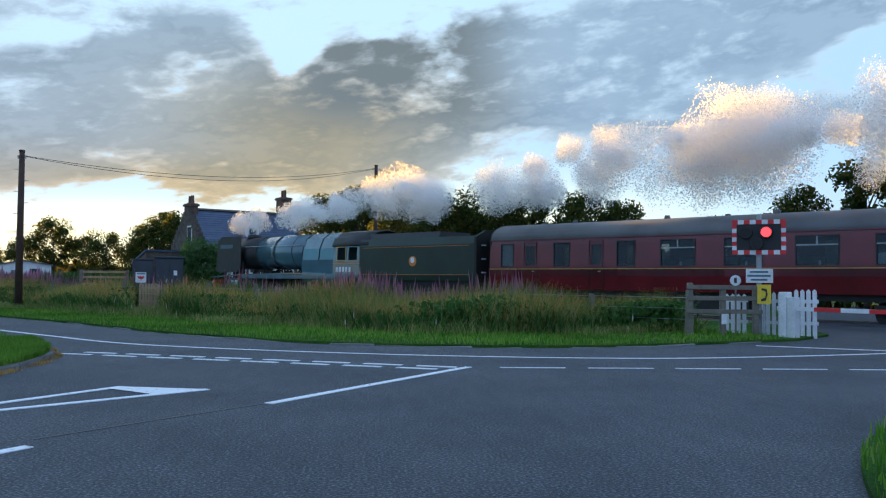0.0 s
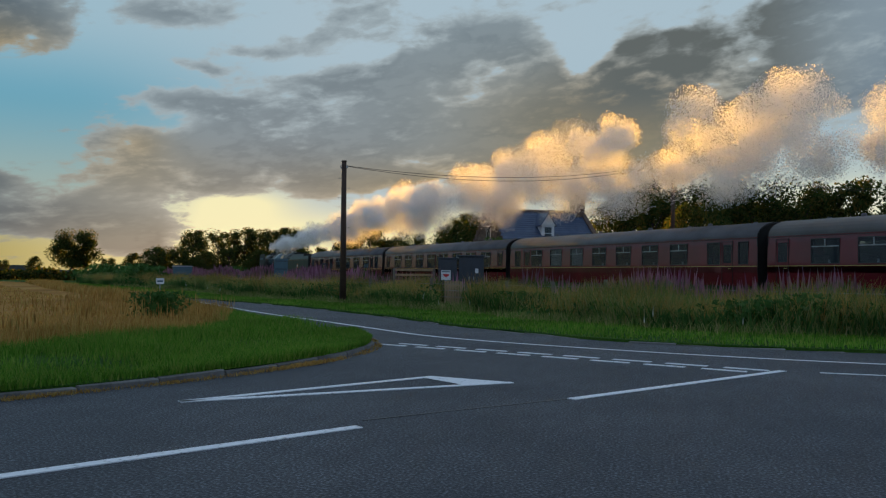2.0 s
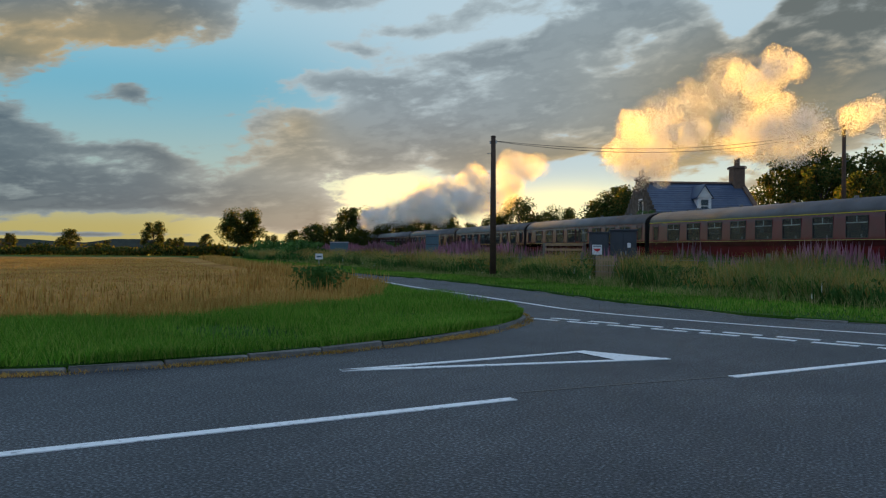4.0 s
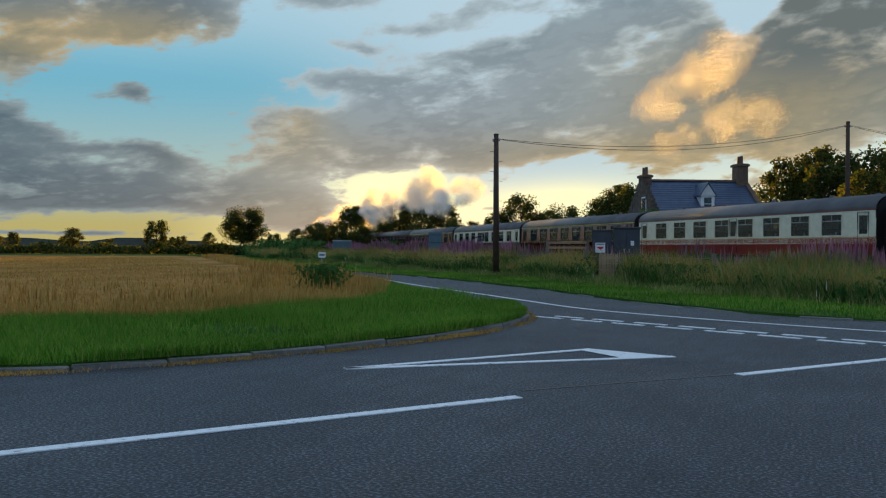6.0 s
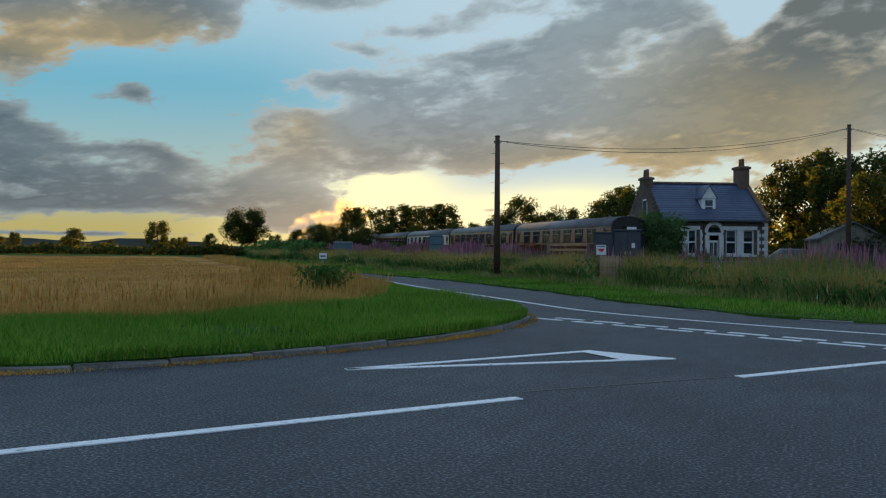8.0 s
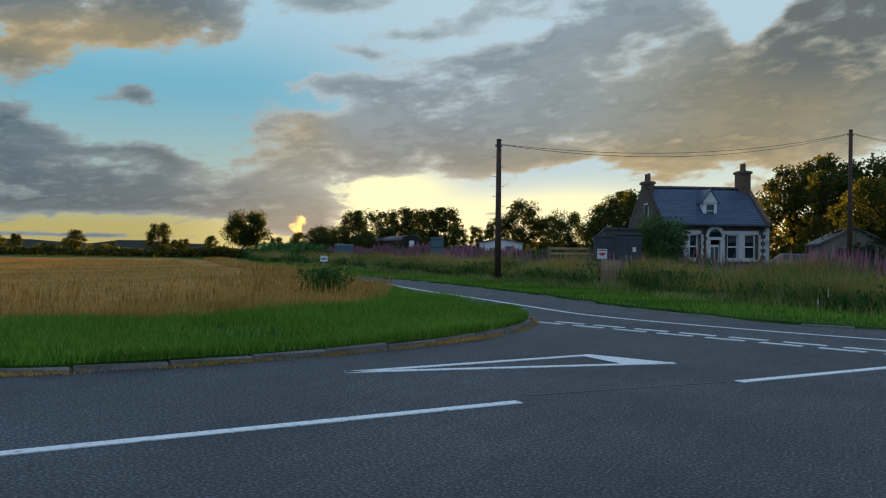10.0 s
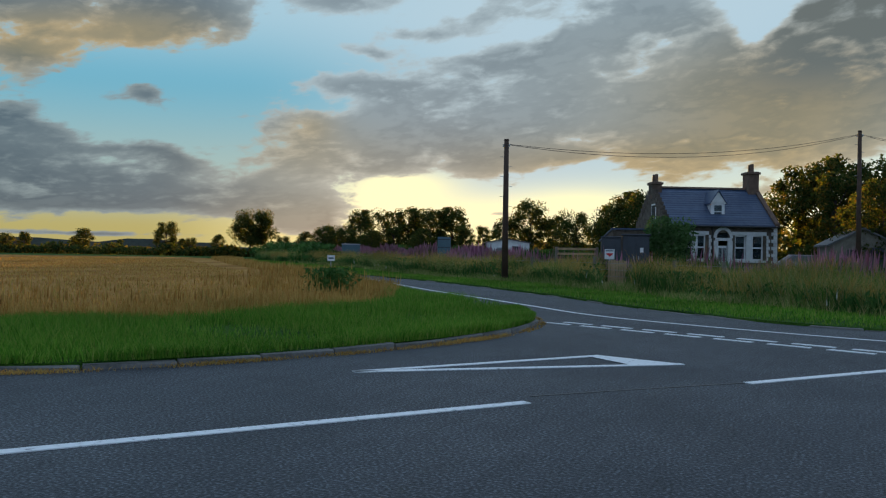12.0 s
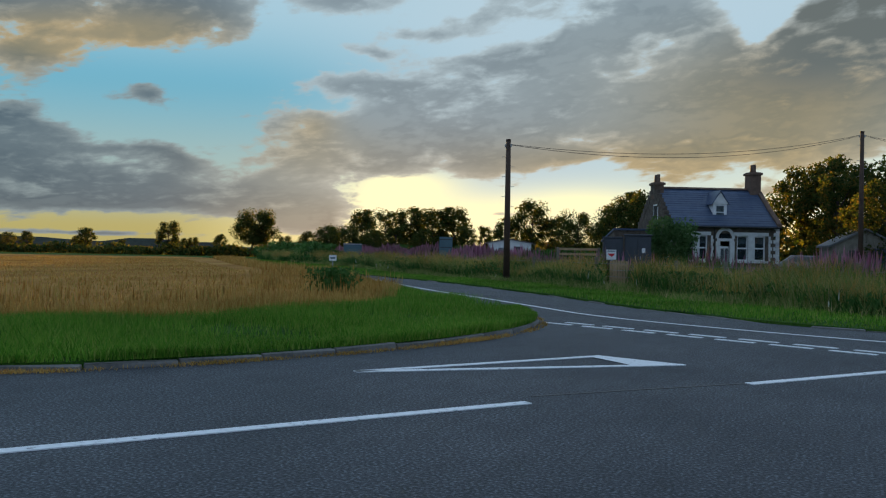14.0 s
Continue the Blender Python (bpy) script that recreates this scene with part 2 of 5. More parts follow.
def build_soil(nt, p):
    a, _ = vary(nt, [(0.02, 0.05, 0.008), (0.04, 0.10, 0.012), (0.07, 0.13, 0.02)], 0.8, 8)
    b, h = vary(nt, [(0.6,) * 3, (1.3,) * 3], 30, 6)
    nt.links.new(mixcol(nt, 1.0, a, b, "MULTIPLY"), p.inputs["Base Color"])
    p.inputs["Roughness"].default_value = 0.95
    p.inputs["Specular IOR Level"].default_value = 0.1
    bumped(nt, p, h, 0.8, 0.05)


def build_field(nt, p):
    a, _ = vary(nt, [(0.23, 0.11, 0.022), (0.36, 0.185, 0.042), (0.44, 0.25, 0.065)], 0.25, 8, stretch=(1, 0.15, 1))
    b, h = vary(nt, [(0.7,) * 3, (1.25,) * 3], 9, 6, stretch=(1, 0.12, 1))
    nt.links.new(mixcol(nt, 1.0, a, b, "MULTIPLY"), p.inputs["Base Color"])
    p.inputs["Roughness"].default_value = 0.95
    p.inputs["Specular IOR Level"].default_value = 0.1
    bumped(nt, p, h, 1.0, 0.1)


def build_stone(nt, p):
    a, _ = vary(nt, [(0.055, 0.044, 0.034), (0.10, 0.08, 0.062), (0.14, 0.115, 0.09)], 2.5, 6)
    b, h = vary(nt, [(0.7,) * 3, (1.2,) * 3], 20, 6)
    nt.links.new(mixcol(nt, 1.0, a, b, "MULTIPLY"), p.inputs["Base Color"])
    p.inputs["Roughness"].default_value = 0.9
    bumped(nt, p, h, 0.8, 0.04)


def build_slate(nt, p):
    w = nt.nodes.new("ShaderNodeObjectInfo")
    a, h = vary(nt, [(0.034, 0.054, 0.105), (0.054, 0.078, 0.135)], 2.5, 6)
    hs = nt.nodes.new("ShaderNodeHueSaturation")
    m = nt.nodes.new("ShaderNodeMapRange")
    nt.links.new(w.outputs["Random"], m.inputs[0])
    m.inputs[3].default_value, m.inputs[4].default_value = 0.85, 1.2
    nt.links.new(m.outputs[0], hs.inputs["Value"])
    nt.links.new(a, hs.inputs["Color"])
    nt.links.new(hs.outputs[0], p.inputs["Base Color"])
    p.inputs["Roughness"].default_value = 0.5
    bumped(nt, p, h, 0.3, 0.02)


def build_glass(nt, p):
    p.inputs["Base Color"].default_value = (0.05, 0.07, 0.085, 1)
    p.inputs["Roughness"].default_value = 0.04
    tr = nt.nodes.new("ShaderNodeBsdfTransparent")
    tr.inputs[0].default_value = (0.75, 0.8, 0.82, 1)
    mx = nt.nodes.new("ShaderNodeMixShader")
    mx.inputs[0].default_value = 0.68
    nt.links.new(p.outputs[0], mx.inputs[1])
    nt.links.new(tr.outputs[0], mx.inputs[2])
    nt.links.new(mx.outputs[0], nt.nodes["Material Output"].inputs[0])


def build_lamp(nt, p):
    p.inputs["Base Color"].default_value = (0.6, 0.01, 0.01, 1)
    p.inputs["Emission Color"].default_value = (1.0, 0.03, 0.03, 1)
    p.inputs["Emission Strength"].default_value = 2.5


def build_smoke(nt, p):
    p.inputs["Base Color"].default_value = (0.93, 0.93, 1.0, 1)
    p.inputs["Roughness"].default_value = 1.0
    p.inputs["Specular IOR Level"].default_value = 0.0
    tr = nt.nodes.new("ShaderNodeBsdfTranslucent")
    tr.inputs[0].default_value = (0.98, 0.95, 0.91, 1)
    mx = nt.nodes.new("ShaderNodeMixShader")
    mx.inputs[0].default_value = 0.84
    nt.links.new(p.outputs[0], mx.inputs[1])
    nt.links.new(tr.outputs[0], mx.inputs[2])
    nt.links.new(mx.outputs[0], nt.nodes["Material Output"].inputs[0])


M_ASPHALT = material("asphalt", build_asphalt)
M_PAINT = material("road_paint", build_paint)
M_SOIL = material("turf", build_soil)
M_FIELD = material("stubble_ground", build_field)
M_STONE = material("rubble_stone", build_stone)
M_SLATE = material("slate", build_slate)
M_GLASS = material("glass", build_glass)
M_LAMP = material("red_lamp", build_lamp)
M_SMOKE = material("smoke", build_smoke)
M_KERB = simple("kerb_concrete", (0.17, 0.165, 0.155), 0.9, spread=0.3, bump=0.6, fine=25)
M_GRASS = blades("short_grass", [(0.06, 0.17, 0.014), (0.11, 0.27, 0.022), (0.18, 0.34, 0.036), (0.30, 0.36, 0.08)])
M_TALL = blades("tall_grass", [(0.07, 0.16, 0.022), (0.12, 0.24, 0.035), (0.20, 0.26, 0.07), (0.34, 0.31, 0.12), (0.48, 0.40, 0.20)])
M_STRAW = blades("straw", [(0.33, 0.175, 0.038), (0.46, 0.27, 0.07), (0.60, 0.40, 0.13), (0.40, 0.31, 0.08)])
M_WEED = blades("weed_leaf", [(0.035, 0.09, 0.018), (0.06, 0.14, 0.03), (0.09, 0.17, 0.045)])
M_PINK = blades("willowherb_flower", [(0.27, 0.11, 0.19), (0.40, 0.19, 0.30), (0.48, 0.27, 0.38), (0.32, 0.19, 0.18)], 0.5)
M_WHITEFL = blades("white_flower", [(0.5, 0.52, 0.45), (0.7, 0.7, 0.65)])
M_LEAF = blades("tree_leaf", [(0.025, 0.05, 0.012), (0.05, 0.08, 0.018), (0.085, 0.105, 0.024), (0.16, 0.12, 0.028)], 0.6)
M_BUSH = blades("bush_leaf", [(0.06, 0.12, 0.04), (0.095, 0.18, 0.06), (0.14, 0.22, 0.085)], 0.5)
M_BARK = simple("bark", (0.05, 0.04, 0.03), 0.95, bump=0.8, fine=20)
M_POLE = simple("creosoted_pole", (0.06, 0.035, 0.022), 0.85, bump=0.5, fine=30)
M_WOOD = simple("weathered_wood", (0.17, 0.15, 0.12), 0.85, bump=0.5, fine=25)
M_PALE = simple("pale_timber", (0.36, 0.25, 0.14), 0.8, bump=0.4, fine=25)
M_WHITE = simple("white_paint", (0.72, 0.73, 0.74), 0.5, spread=0.1)
M_RED = simple("red_paint", (0.55, 0.02, 0.025), 0.45, spread=0.1)
M_BLACK = simple("black_paint", (0.015, 0.015, 0.016), 0.5, spread=0.3)
M_YELLOW = simple("yellow_paint", (0.75, 0.55, 0.03), 0.5, spread=0.1)
M_STEEL = simple("galvanised_steel", (0.35, 0.36, 0.37), 0.45, 0.7)
M_CABINET = simple("dark_cabinet_paint", (0.035, 0.042, 0.055), 0.55, spread=0.2)
M_MAROON = simple("maroon_paint", (0.115, 0.005, 0.012), 0.26, spread=0.25, scale=0.8, coat=0.18)
M_CREAM = simple("cream_paint", (0.62, 0.58, 0.45), 0.3, spread=0.1, coat=0.3)
M_CARMINE = simple("carmine_paint", (0.22, 0.014, 0.018), 0.3, spread=0.15, coat=0.3)
M_ROOF = simple("coach_roof_paint", (0.10, 0.10, 0.105), 0.55, spread=0.3, scale=0.7)
M_UNDER = simple("underframe_black", (0.012, 0.011, 0.010), 0.7, spread=0.4)
M_LINING = simple("lining_straw", (0.55, 0.36, 0.10), 0.4, spread=0.1)
# engine green made paler and bluer: the sky's reflection is in its base colour
M_LOCO = simple("sky_tinted_green", (0.085, 0.155, 0.185), 0.13, spread=0.2, scale=0.8, coat=0.8)
M_TENDER = simple("tender_green", (0.010, 0.024, 0.014), 0.45, spread=0.3, scale=0.8)
M_ORANGE = simple("orange_lining", (0.60, 0.20, 0.03), 0.4, spread=0.1)
M_INSIDE = simple("coach_interior", (0.09, 0.07, 0.05), 0.8)
M_BLUESIGN = simple("sign_back_blue", (0.07, 0.13, 0.16), 0.5, spread=0.1)
M_BALLAST = simple("ballast", (0.14, 0.125, 0.11), 0.95, spread=0.4, bump=1.0, fine=14)
M_RAIL = simple("rail_steel", (0.18, 0.12, 0.09), 0.35, 0.8)
M_QUOIN = simple("painted_quoin", (0.62, 0.63, 0.63), 0.7, spread=0.12)
M_CHIM = simple("chimney_stone", (0.13, 0.085, 0.06), 0.9, bump=0.5)
M_HILL = simple("far_wood", (0.035, 0.04, 0.03), 1.0, spread=0.4, scale=0.05, fine=0.4)
M_INSUL = simple("porcelain", (0.5, 0.48, 0.44), 0.3)
M_TAR = simple("tar_seam", (0.022, 0.023, 0.026), 0.5, spread=0.3)
M_SILVER = simple("silver_paint", (0.25, 0.25, 0.27), 0.3, 0.4, spread=0.1)


# ---- mesh helpers ----
def part(name, bm, mat, parent=None, label=""):
    me = bpy.data.meshes.new(name)
    bm.to_mesh(me)
    bm.free()
    me.materials.append(mat)
    ob = new(name, me)
    if parent is not None:
        ob.parent = parent
    if label:
        ob["label"] = label
    return ob


def mesh_ob(name, verts, faces, mat, parent=None):
    me = bpy.data.meshes.new(name)
    me.from_pydata(verts, [], faces)
    me.materials.append(mat)
    ob = new(name, me)
    if parent is not None:
        ob.parent = parent
    return ob


def thing(name, label, category, m=None, group="", kind=""):
    ob = new(name)
    ob.empty_display_size = 0.2
    if m is not None:
        ob.matrix_basis = m
    return tagged(ob, label, category, group, kind)


def add_box(bm, x0, x1, y0, y1, z0, z1, bev=0.0):
    c = ((x0 + x1) / 2, (y0 + y1) / 2, (z0 + z1) / 2)
    r = bmesh.ops.create_cube(bm, size=1.0, matrix=Matrix.Translation(c) @ Matrix.Diagonal((x1 - x0, y1 - y0, z1 - z0, 1)))
    if bev:
        es = list({e for v in r["verts"] for e in v.link_edges})
        bmesh.ops.bevel(bm, geom=es, offset=bev, segments=2, affect="EDGES", profile=0.5)
    return bm


def box(x0, x1, y0, y1, z0, z1, bev=0.0):
    return add_box(bmesh.new(), x0, x1, y0, y1, z0, z1, bev)


def add_cyl(bm, m, r0, r1, h, seg=16):
    """A cone frustum from z = 0 to h in the frame m."""
    bmesh.ops.create_cone(bm, cap_ends=True, segments=seg, radius1=r0, radius2=r1, depth=h, matrix=m @ Matrix.Translation((0, 0, h / 2)))
    return bm


def cyl(m, r0, r1, h, seg=16):
    return add_cyl(bmesh.new(), m, r0, r1, h, seg)


def add_prism(bm, outline, lo, hi, axis="x"):
    """Extrudes a closed outline of pairs along an axis from lo to hi."""
    def at(a, b, c):
        return {"x": (c, a, b), "y": (a, c, b), "z": (a, b, c)}[axis]
    lower = [bm.verts.new(at(a, b, lo)) for a, b in outline]
    upper = [bm.verts.new(at(a, b, hi)) for a, b in outline]
    n = len(outline)
    bm.faces.new(lower)
    bm.faces.new(list(reversed(upper)))
    for i in range(n):
        bm.faces.new((lower[i], upper[i], upper[(i + 1) % n], lower[(i + 1) % n]))
    bmesh.ops.recalc_face_normals(bm, faces=bm.faces)
    return bm


def prism(outline, lo, hi, axis="x"):
    return add_prism(bmesh.new(), outline, lo, hi, axis)


def smooth(ob):
    for p in ob.data.polygons:
        p.use_smooth = True
    return ob


def along(points, step):
    """Points every step metres on a polyline, with the way of travel."""
    pts = [Vector((*p, 0)) for p in points]
    out, left = [], 0.0
    for a, b in zip(pts, pts[1:]):
        d = (b - a).length
        t = left
        while t < d:
            out.append((a + (b - a) * (t / d), (b - a).normalized()))
            t += step
        left = t - d
    return out


def curve_through(points, n=8):
    """A smooth line through the points."""
    p = [points[0], *points, points[-1]]
    out = []
    for i in range(1, len(p) - 2):
        for k in range(n):
            t = k / n
            out.append(tuple(0.5 * (2 * p[i][j] + (p[i + 1][j] - p[i - 1][j]) * t + (2 * p[i - 1][j] - 5 * p[i][j] + 4 * p[i + 1][j] - p[i + 2][j]) * t * t
                                    + (3 * p[i][j] - p[i - 1][j] - 3 * p[i + 1][j] + p[i + 2][j]) * t ** 3) for j in (0, 1)))
    return out + [points[-1]]


def inside(poly, x, y):
    """Which of the points x, y lie inside the polygon (arrays)."""
    ok = np.zeros(x.shape, bool)
    n = len(poly)
    for i in range(n):
        (x0, y0), (x1, y1) = poly[i], poly[(i + 1) % n]
        if y0 == y1:
            continue
        ok ^= ((y0 > y) != (y1 > y)) & (x < (x1 - x0) * (y - y0) / (y1 - y0) + x0)
    return ok


def sheet(name, outline, z, mat, thick=0.0):
    bm = bmesh.new()
    vs = [bm.verts.new((x, y, z)) for x, y in outline]
    f = bm.faces.new(vs)
    if f.normal.z < 0:
        f.normal_flip()
    bmesh.ops.triangulate(bm, faces=[f])
    if thick:
        r = bmesh.ops.extrude_face_region(bm, geom=list(bm.faces))
        for v in r["geom"]:
            if isinstance(v, bmesh.types.BMVert):
                v.co.z -= thick
        bmesh.ops.recalc_face_normals(bm, faces=bm.faces)
    return part(name, bm, mat)


def stripe(a, b, w, z=0.010):
    """A painted line from a to b of width w."""
    d = Vector((b[0] - a[0], b[1] - a[1])).normalized()
    o = Vector((-d.y, d.x)) * w / 2
    bm = bmesh.new()
    v = [bm.verts.new((p[0] + s * o.x, p[1] + s * o.y, z)) for p, s in ((a, 1), (a, -1), (b, -1), (b, 1))]
    bm.faces.new(v)
    r = bmesh.ops.extrude_face_region(bm, geom=list(bm.faces))
    for g in r["geom"]:
        if isinstance(g, bmesh.types.BMVert):
            g.co.z -= 0.008
    bmesh.ops.recalc_face_normals(bm, faces=bm.faces)
    return bm


# ---- the railway's line ----
TH, TD = radians(42.5), 27.5                       # heading left of north; distance of the coaches' near side
T_DIR = Vector((-math.sin(TH), math.cos(TH), 0))
T_OUT = Vector((math.cos(TH), math.sin(TH), 0))
RAIL_Z = -0.13


def on_track(s, off=0.0, z=0.0):
    """s metres along the line, off metres beyond its middle."""
    return T_DIR * s + T_OUT * (TD + 1.4 + off) + Vector((0, 0, RAIL_Z + z))


# ---- ground, road and field ----
FAR_EDGE = curve_through([(-70, 78), (-36, 49), (-24.4, 37.2), (-19.3, 33.2), (-14.6, 29.6), (-8.3, 23.4), (-4.9, 19.5), (-3.0, 17.8), (-1.3, 16.5), (0.45, 15.8), (2.2, 15.5),
                          (4.0, 15.5), (6.2, 16.1), (9.3, 17.4)])
ISLAND = curve_through([(-30, -16), (-16, -2.4), (-10.5, 2.6), (-7.45, 5.22), (-6.70, 6.06), (-6.14, 7.04), (-5.52, 8.36), (-5.0, 10.05), (-4.8, 12.0), (-5.2, 14.0),
                        (-6.5, 15.9), (-8.9, 18.3), (-12.9, 22.5), (-16.3, 26.3), (-21.8, 32.3), (-36, 46), (-70, 75)])
RIGHT_VERGE = curve_through([(0.4, -8), (1.5, -2), (2.1, 2.2), (3.15, 4.86), (4.35, 6.6), (6.4, 8.3), (10, 9.6), (16, 10.2), (30, 9.0)])
ROAD = FAR_EDGE + [(10.9, 19.0), (11.6, 21.5), (16.5, 31), (24, 46), (30, 43), (22, 28), (19.5, 18), (24, 13.0), (45, 9), (45, -25), (-45, -25), (-90, 60)]

ground = sheet("ground", [(-2500, -2500), (2500, -2500), (2500, 2500), (-2500, 2500)], -0.03, M_SOIL)
tagged(ground, "dark green rough turf reaching to the horizon", "ground", kind="structure")
road = sheet("road", ROAD, 0.0, M_ASPHALT, 0.02)
tagged(road, "grey worn asphalt road junction with painted markings", "road", kind="structure")
island = sheet("verge_island", ISLAND + [(-90, 70), (-90, -16)], 0.075, M_SOIL, 0.10)
tagged(island, "grassy verge behind a concrete kerb", "verge", kind="structure")
verge_r = sheet("verge_near", RIGHT_VERGE + [(30, -20), (0.2, -20)], 0.06, M_SOIL, 0.08)
tagged(verge_r, "dark grass verge beside the road", "verge", kind="structure")
FIELD = [(-60, -30), (-20, -2), (-13.2, 4.6), (-11.0, 7.6), (-10.1, 8.9), (-9.5, 10.4), (-9.2, 13.0), (-10.0, 16.3), (-12.1, 20.6), (-16.6, 25.3), (-24, 32.4), (-38, 46.2), (-60, 69), (-75, 78), (-100, 60), (-140, 0)]
field = sheet("field", FIELD, 0.13, M_FIELD, 0.05)
tagged(field, "harvested golden stubble field with faint wheel tracks", "field", kind="structure")
FAR_VERGE = FAR_EDGE + [(10.9, 19.0), (11.6, 21.5), (12.5, 23.2), (4.0, 33.0), (-20, 60), (-60, 106), (-75, 82)]
verge_f = sheet("verge_far", FAR_VERGE, 0.05, M_SOIL, 0.07)
tagged(verge_f, "mown grass verge between the road and the railway", "verge", kind="structure")

# kerb stones round the island, worn and a little uneven
kerb = thing("kerb", "worn concrete kerb stones round the grassy corner", "kerb", kind="structure")
rng = random.Random(4)
stone_meshes = []
for k in range(4):
    bm = box(-0.455, 0.455, -0.075, 0.075, -0.05, 0.09, 0.018)
    for v in bm.verts:
        v.co += Vector((rng.uniform(-.008, .008), rng.uniform(-.008, .008), rng.uniform(-.008, .008)))
    me = bpy.data.meshes.new("kerb_stone")
    bm.to_mesh(me)
    bm.free()
    me.materials.append(M_KERB)
    stone_meshes.append(me)
for p, d in along([q for q in ISLAND if -16 < q[0] and q[1] < 36], 0.93):
    ob = new("kerb_stone", rng.choice(stone_meshes))
    ob.parent = kerb
    ob.matrix_basis = pose(p.x, p.y, rng.uniform(-.034, -.012), rng.uniform(-1.5, 1.5), rng.uniform(-1, 1), math.degrees(math.atan2(d.y, d.x)) + rng.uniform(-1.2, 1.2))
edging = thing("road_edging", "broken concrete edging along the far side of the road", "kerb", kind="structure")
for p, d in along([q for q in FAR_EDGE if q[1] < 42], 0.93):
    if rng.random() < 0.12:
        continue
    ob = new("edging_stone", rng.choice(stone_meshes))
    ob.parent = edging
    ob.matrix_basis = pose(p.x, p.y, -0.075 + rng.uniform(-.03, .014), rng.uniform(-3, 3), rng.uniform(-1.5, 1.5), math.degrees(math.atan2(d.y, d.x)) + rng.uniform(-3, 3))

# ---- road markings ----
marks = thing("road_markings", "worn white painted lines on the asphalt", "road marking", kind="structure")


def mark(name, *ab, w):
    return part(name, stripe(ab[0], ab[1], w), M_PAINT, marks)


CENTRE = curve_through([(-60, 66.5), (-36, 46.8), (-22, 34.0), (-12.9, 24.3), (-8.8, 20.3), (-6.7, 18.2), (-4.84, 16.4), (-2.9, 15.25), (-0.4, 14.25), (1.8, 13.65), (4.15, 13.35),
                        (6.14, 13.5), (9.31, 14.3), (13, 15.6)], 6)
bm = bmesh.new()
prev = None
for i, p in enumerate(CENTRE):
    a, b = CENTRE[max(0, i - 1)], CENTRE[min(len(CENTRE) - 1, i + 1)]
    d = Vector((b[0] - a[0], b[1] - a[1])).normalized() * 0.065
    pair = [bm.verts.new((p[0] - d.y, p[1] + d.x, 0.008)), bm.verts.new((p[0] + d.y, p[1] - d.x, 0.008))]
    if prev:
        bm.faces.new((prev[0], prev[1], pair[1], pair[0]))
    prev = pair
part("centre_line", bm, M_PAINT, marks)
# give-way: two staggered rows of short dashes
GA, GB = Vector((-5.1, 14.12)), Vector((0.85, 11.78))
gd = (GB - GA).normalized()
gn = Vector((-gd.y, gd.x))
for row in (0, 1):
    for k in range(8):
        a = GA + gd * (0.12 + k * 0.836 + row * 0.19) + gn * (row * 0.34)
        b = a + gd * 0.60
        mark("give_way_dash", a, b, w=0.10)
mark("centre_dash", (-0.92, 8.50), (1.50, 12.0), w=0.11)
mark("centre_dash", (-4.62, 3.02), (-2.40, 6.39), w=0.11)
mark("centre_dash", (-8.3, -2.6), (-6.1, 0.75), w=0.11)
for k in range(6):
    x = 1.95 + k * 1.28
    mark("edge_dash", (x, 11.93 - 0.07 * k), (x + 0.95, 11.88 - 0.07 * k), w=0.05)
mark("hatch_line", (7.72, 16.05), (11.5, 13.9), w=0.07)
# the give-way triangle: a long thin outline with a filled base
TIP, APEX, TAIL = Vector((-1.74, 9.59)), Vector((-2.76, 9.84)), Vector((-4.53, 7.09))
mark("triangle_side", TAIL, TIP, w=0.10)
mark("triangle_side", TAIL, APEX, w=0.10)
bm = bmesh.new()
vs = [bm.verts.new((*p, 0.0095)) for p in (TIP, APEX, APEX + (TAIL - APEX) * 0.06, TIP + (TAIL - TIP) * 0.17)]
bm.faces.new(vs)
part("triangle_base", bm, M_PAINT, marks)

# a tarred joint between two layings of asphalt
SEAM = [(-2.49, 6.7), (-1.88, 7.45), (-1.0, 8.48), (-0.48, 9.12)]
for a, b in zip(SEAM, SEAM[1:]):
    part("tar_seam", stripe(a, b, 0.035, 0.004), M_TAR, marks)

# ---- railway bed ----
bed = thing("railway_track", "ballasted railway track with steel rails and sleepers", "railway track", kind="structure")


def track_strip(name, o0, o1, z0, z1, mat, s0=-120, s1=700):
    bm = bmesh.new()
    c = [on_track(s, o) for s in (s0, s1) for o in (o0, o1)]
    lo = [bm.verts.new((p.x, p.y, z0)) for p in c]
    hi = [bm.verts.new((p.x, p.y, z1)) for p in c]
    for q in ((hi[0], hi[1], hi[3], hi[2]), (lo[0], hi[0], hi[2], lo[2]), (lo[1], lo[3], hi[3], hi[1])):
        bm.faces.new(q)
    bmesh.ops.recalc_face_normals(bm, faces=bm.faces)
    return part(name, bm, mat, bed)


track_strip("ballast", -2.6, 2.6, -0.3, -0.025, M_BALLAST)
for o in (-0.7525, 0.7525):
    track_strip("rail", o - 0.035, o + 0.035, -0.10, 0.02, M_RAIL)
sleeper = box(-0.125, 0.125, -1.3, 1.3, -0.13, -0.01)
sleeper_me = bpy.data.meshes.new("sleeper")
sleeper.to_mesh(sleeper_me)
sleeper.free()
sleeper_me.materials.append(M_WOOD)
for k in range(60):
    ob = new("sleeper", sleeper_me)
    ob.parent = bed
    p = on_track(-6 + 0.7 * k)
    ob.matrix_basis = pose(p.x, p.y, 0, 0, 0, 90 + math.degrees(TH))
crossing = sheet("crossing_deck", [tuple((on_track(s, o))[:2]) for s, o in ((-2.5, -2.4), (8.6, -2.4), (8.6, 2.4), (-2.5, 2.4))], 0.012, M_ASPHALT, 0.15)
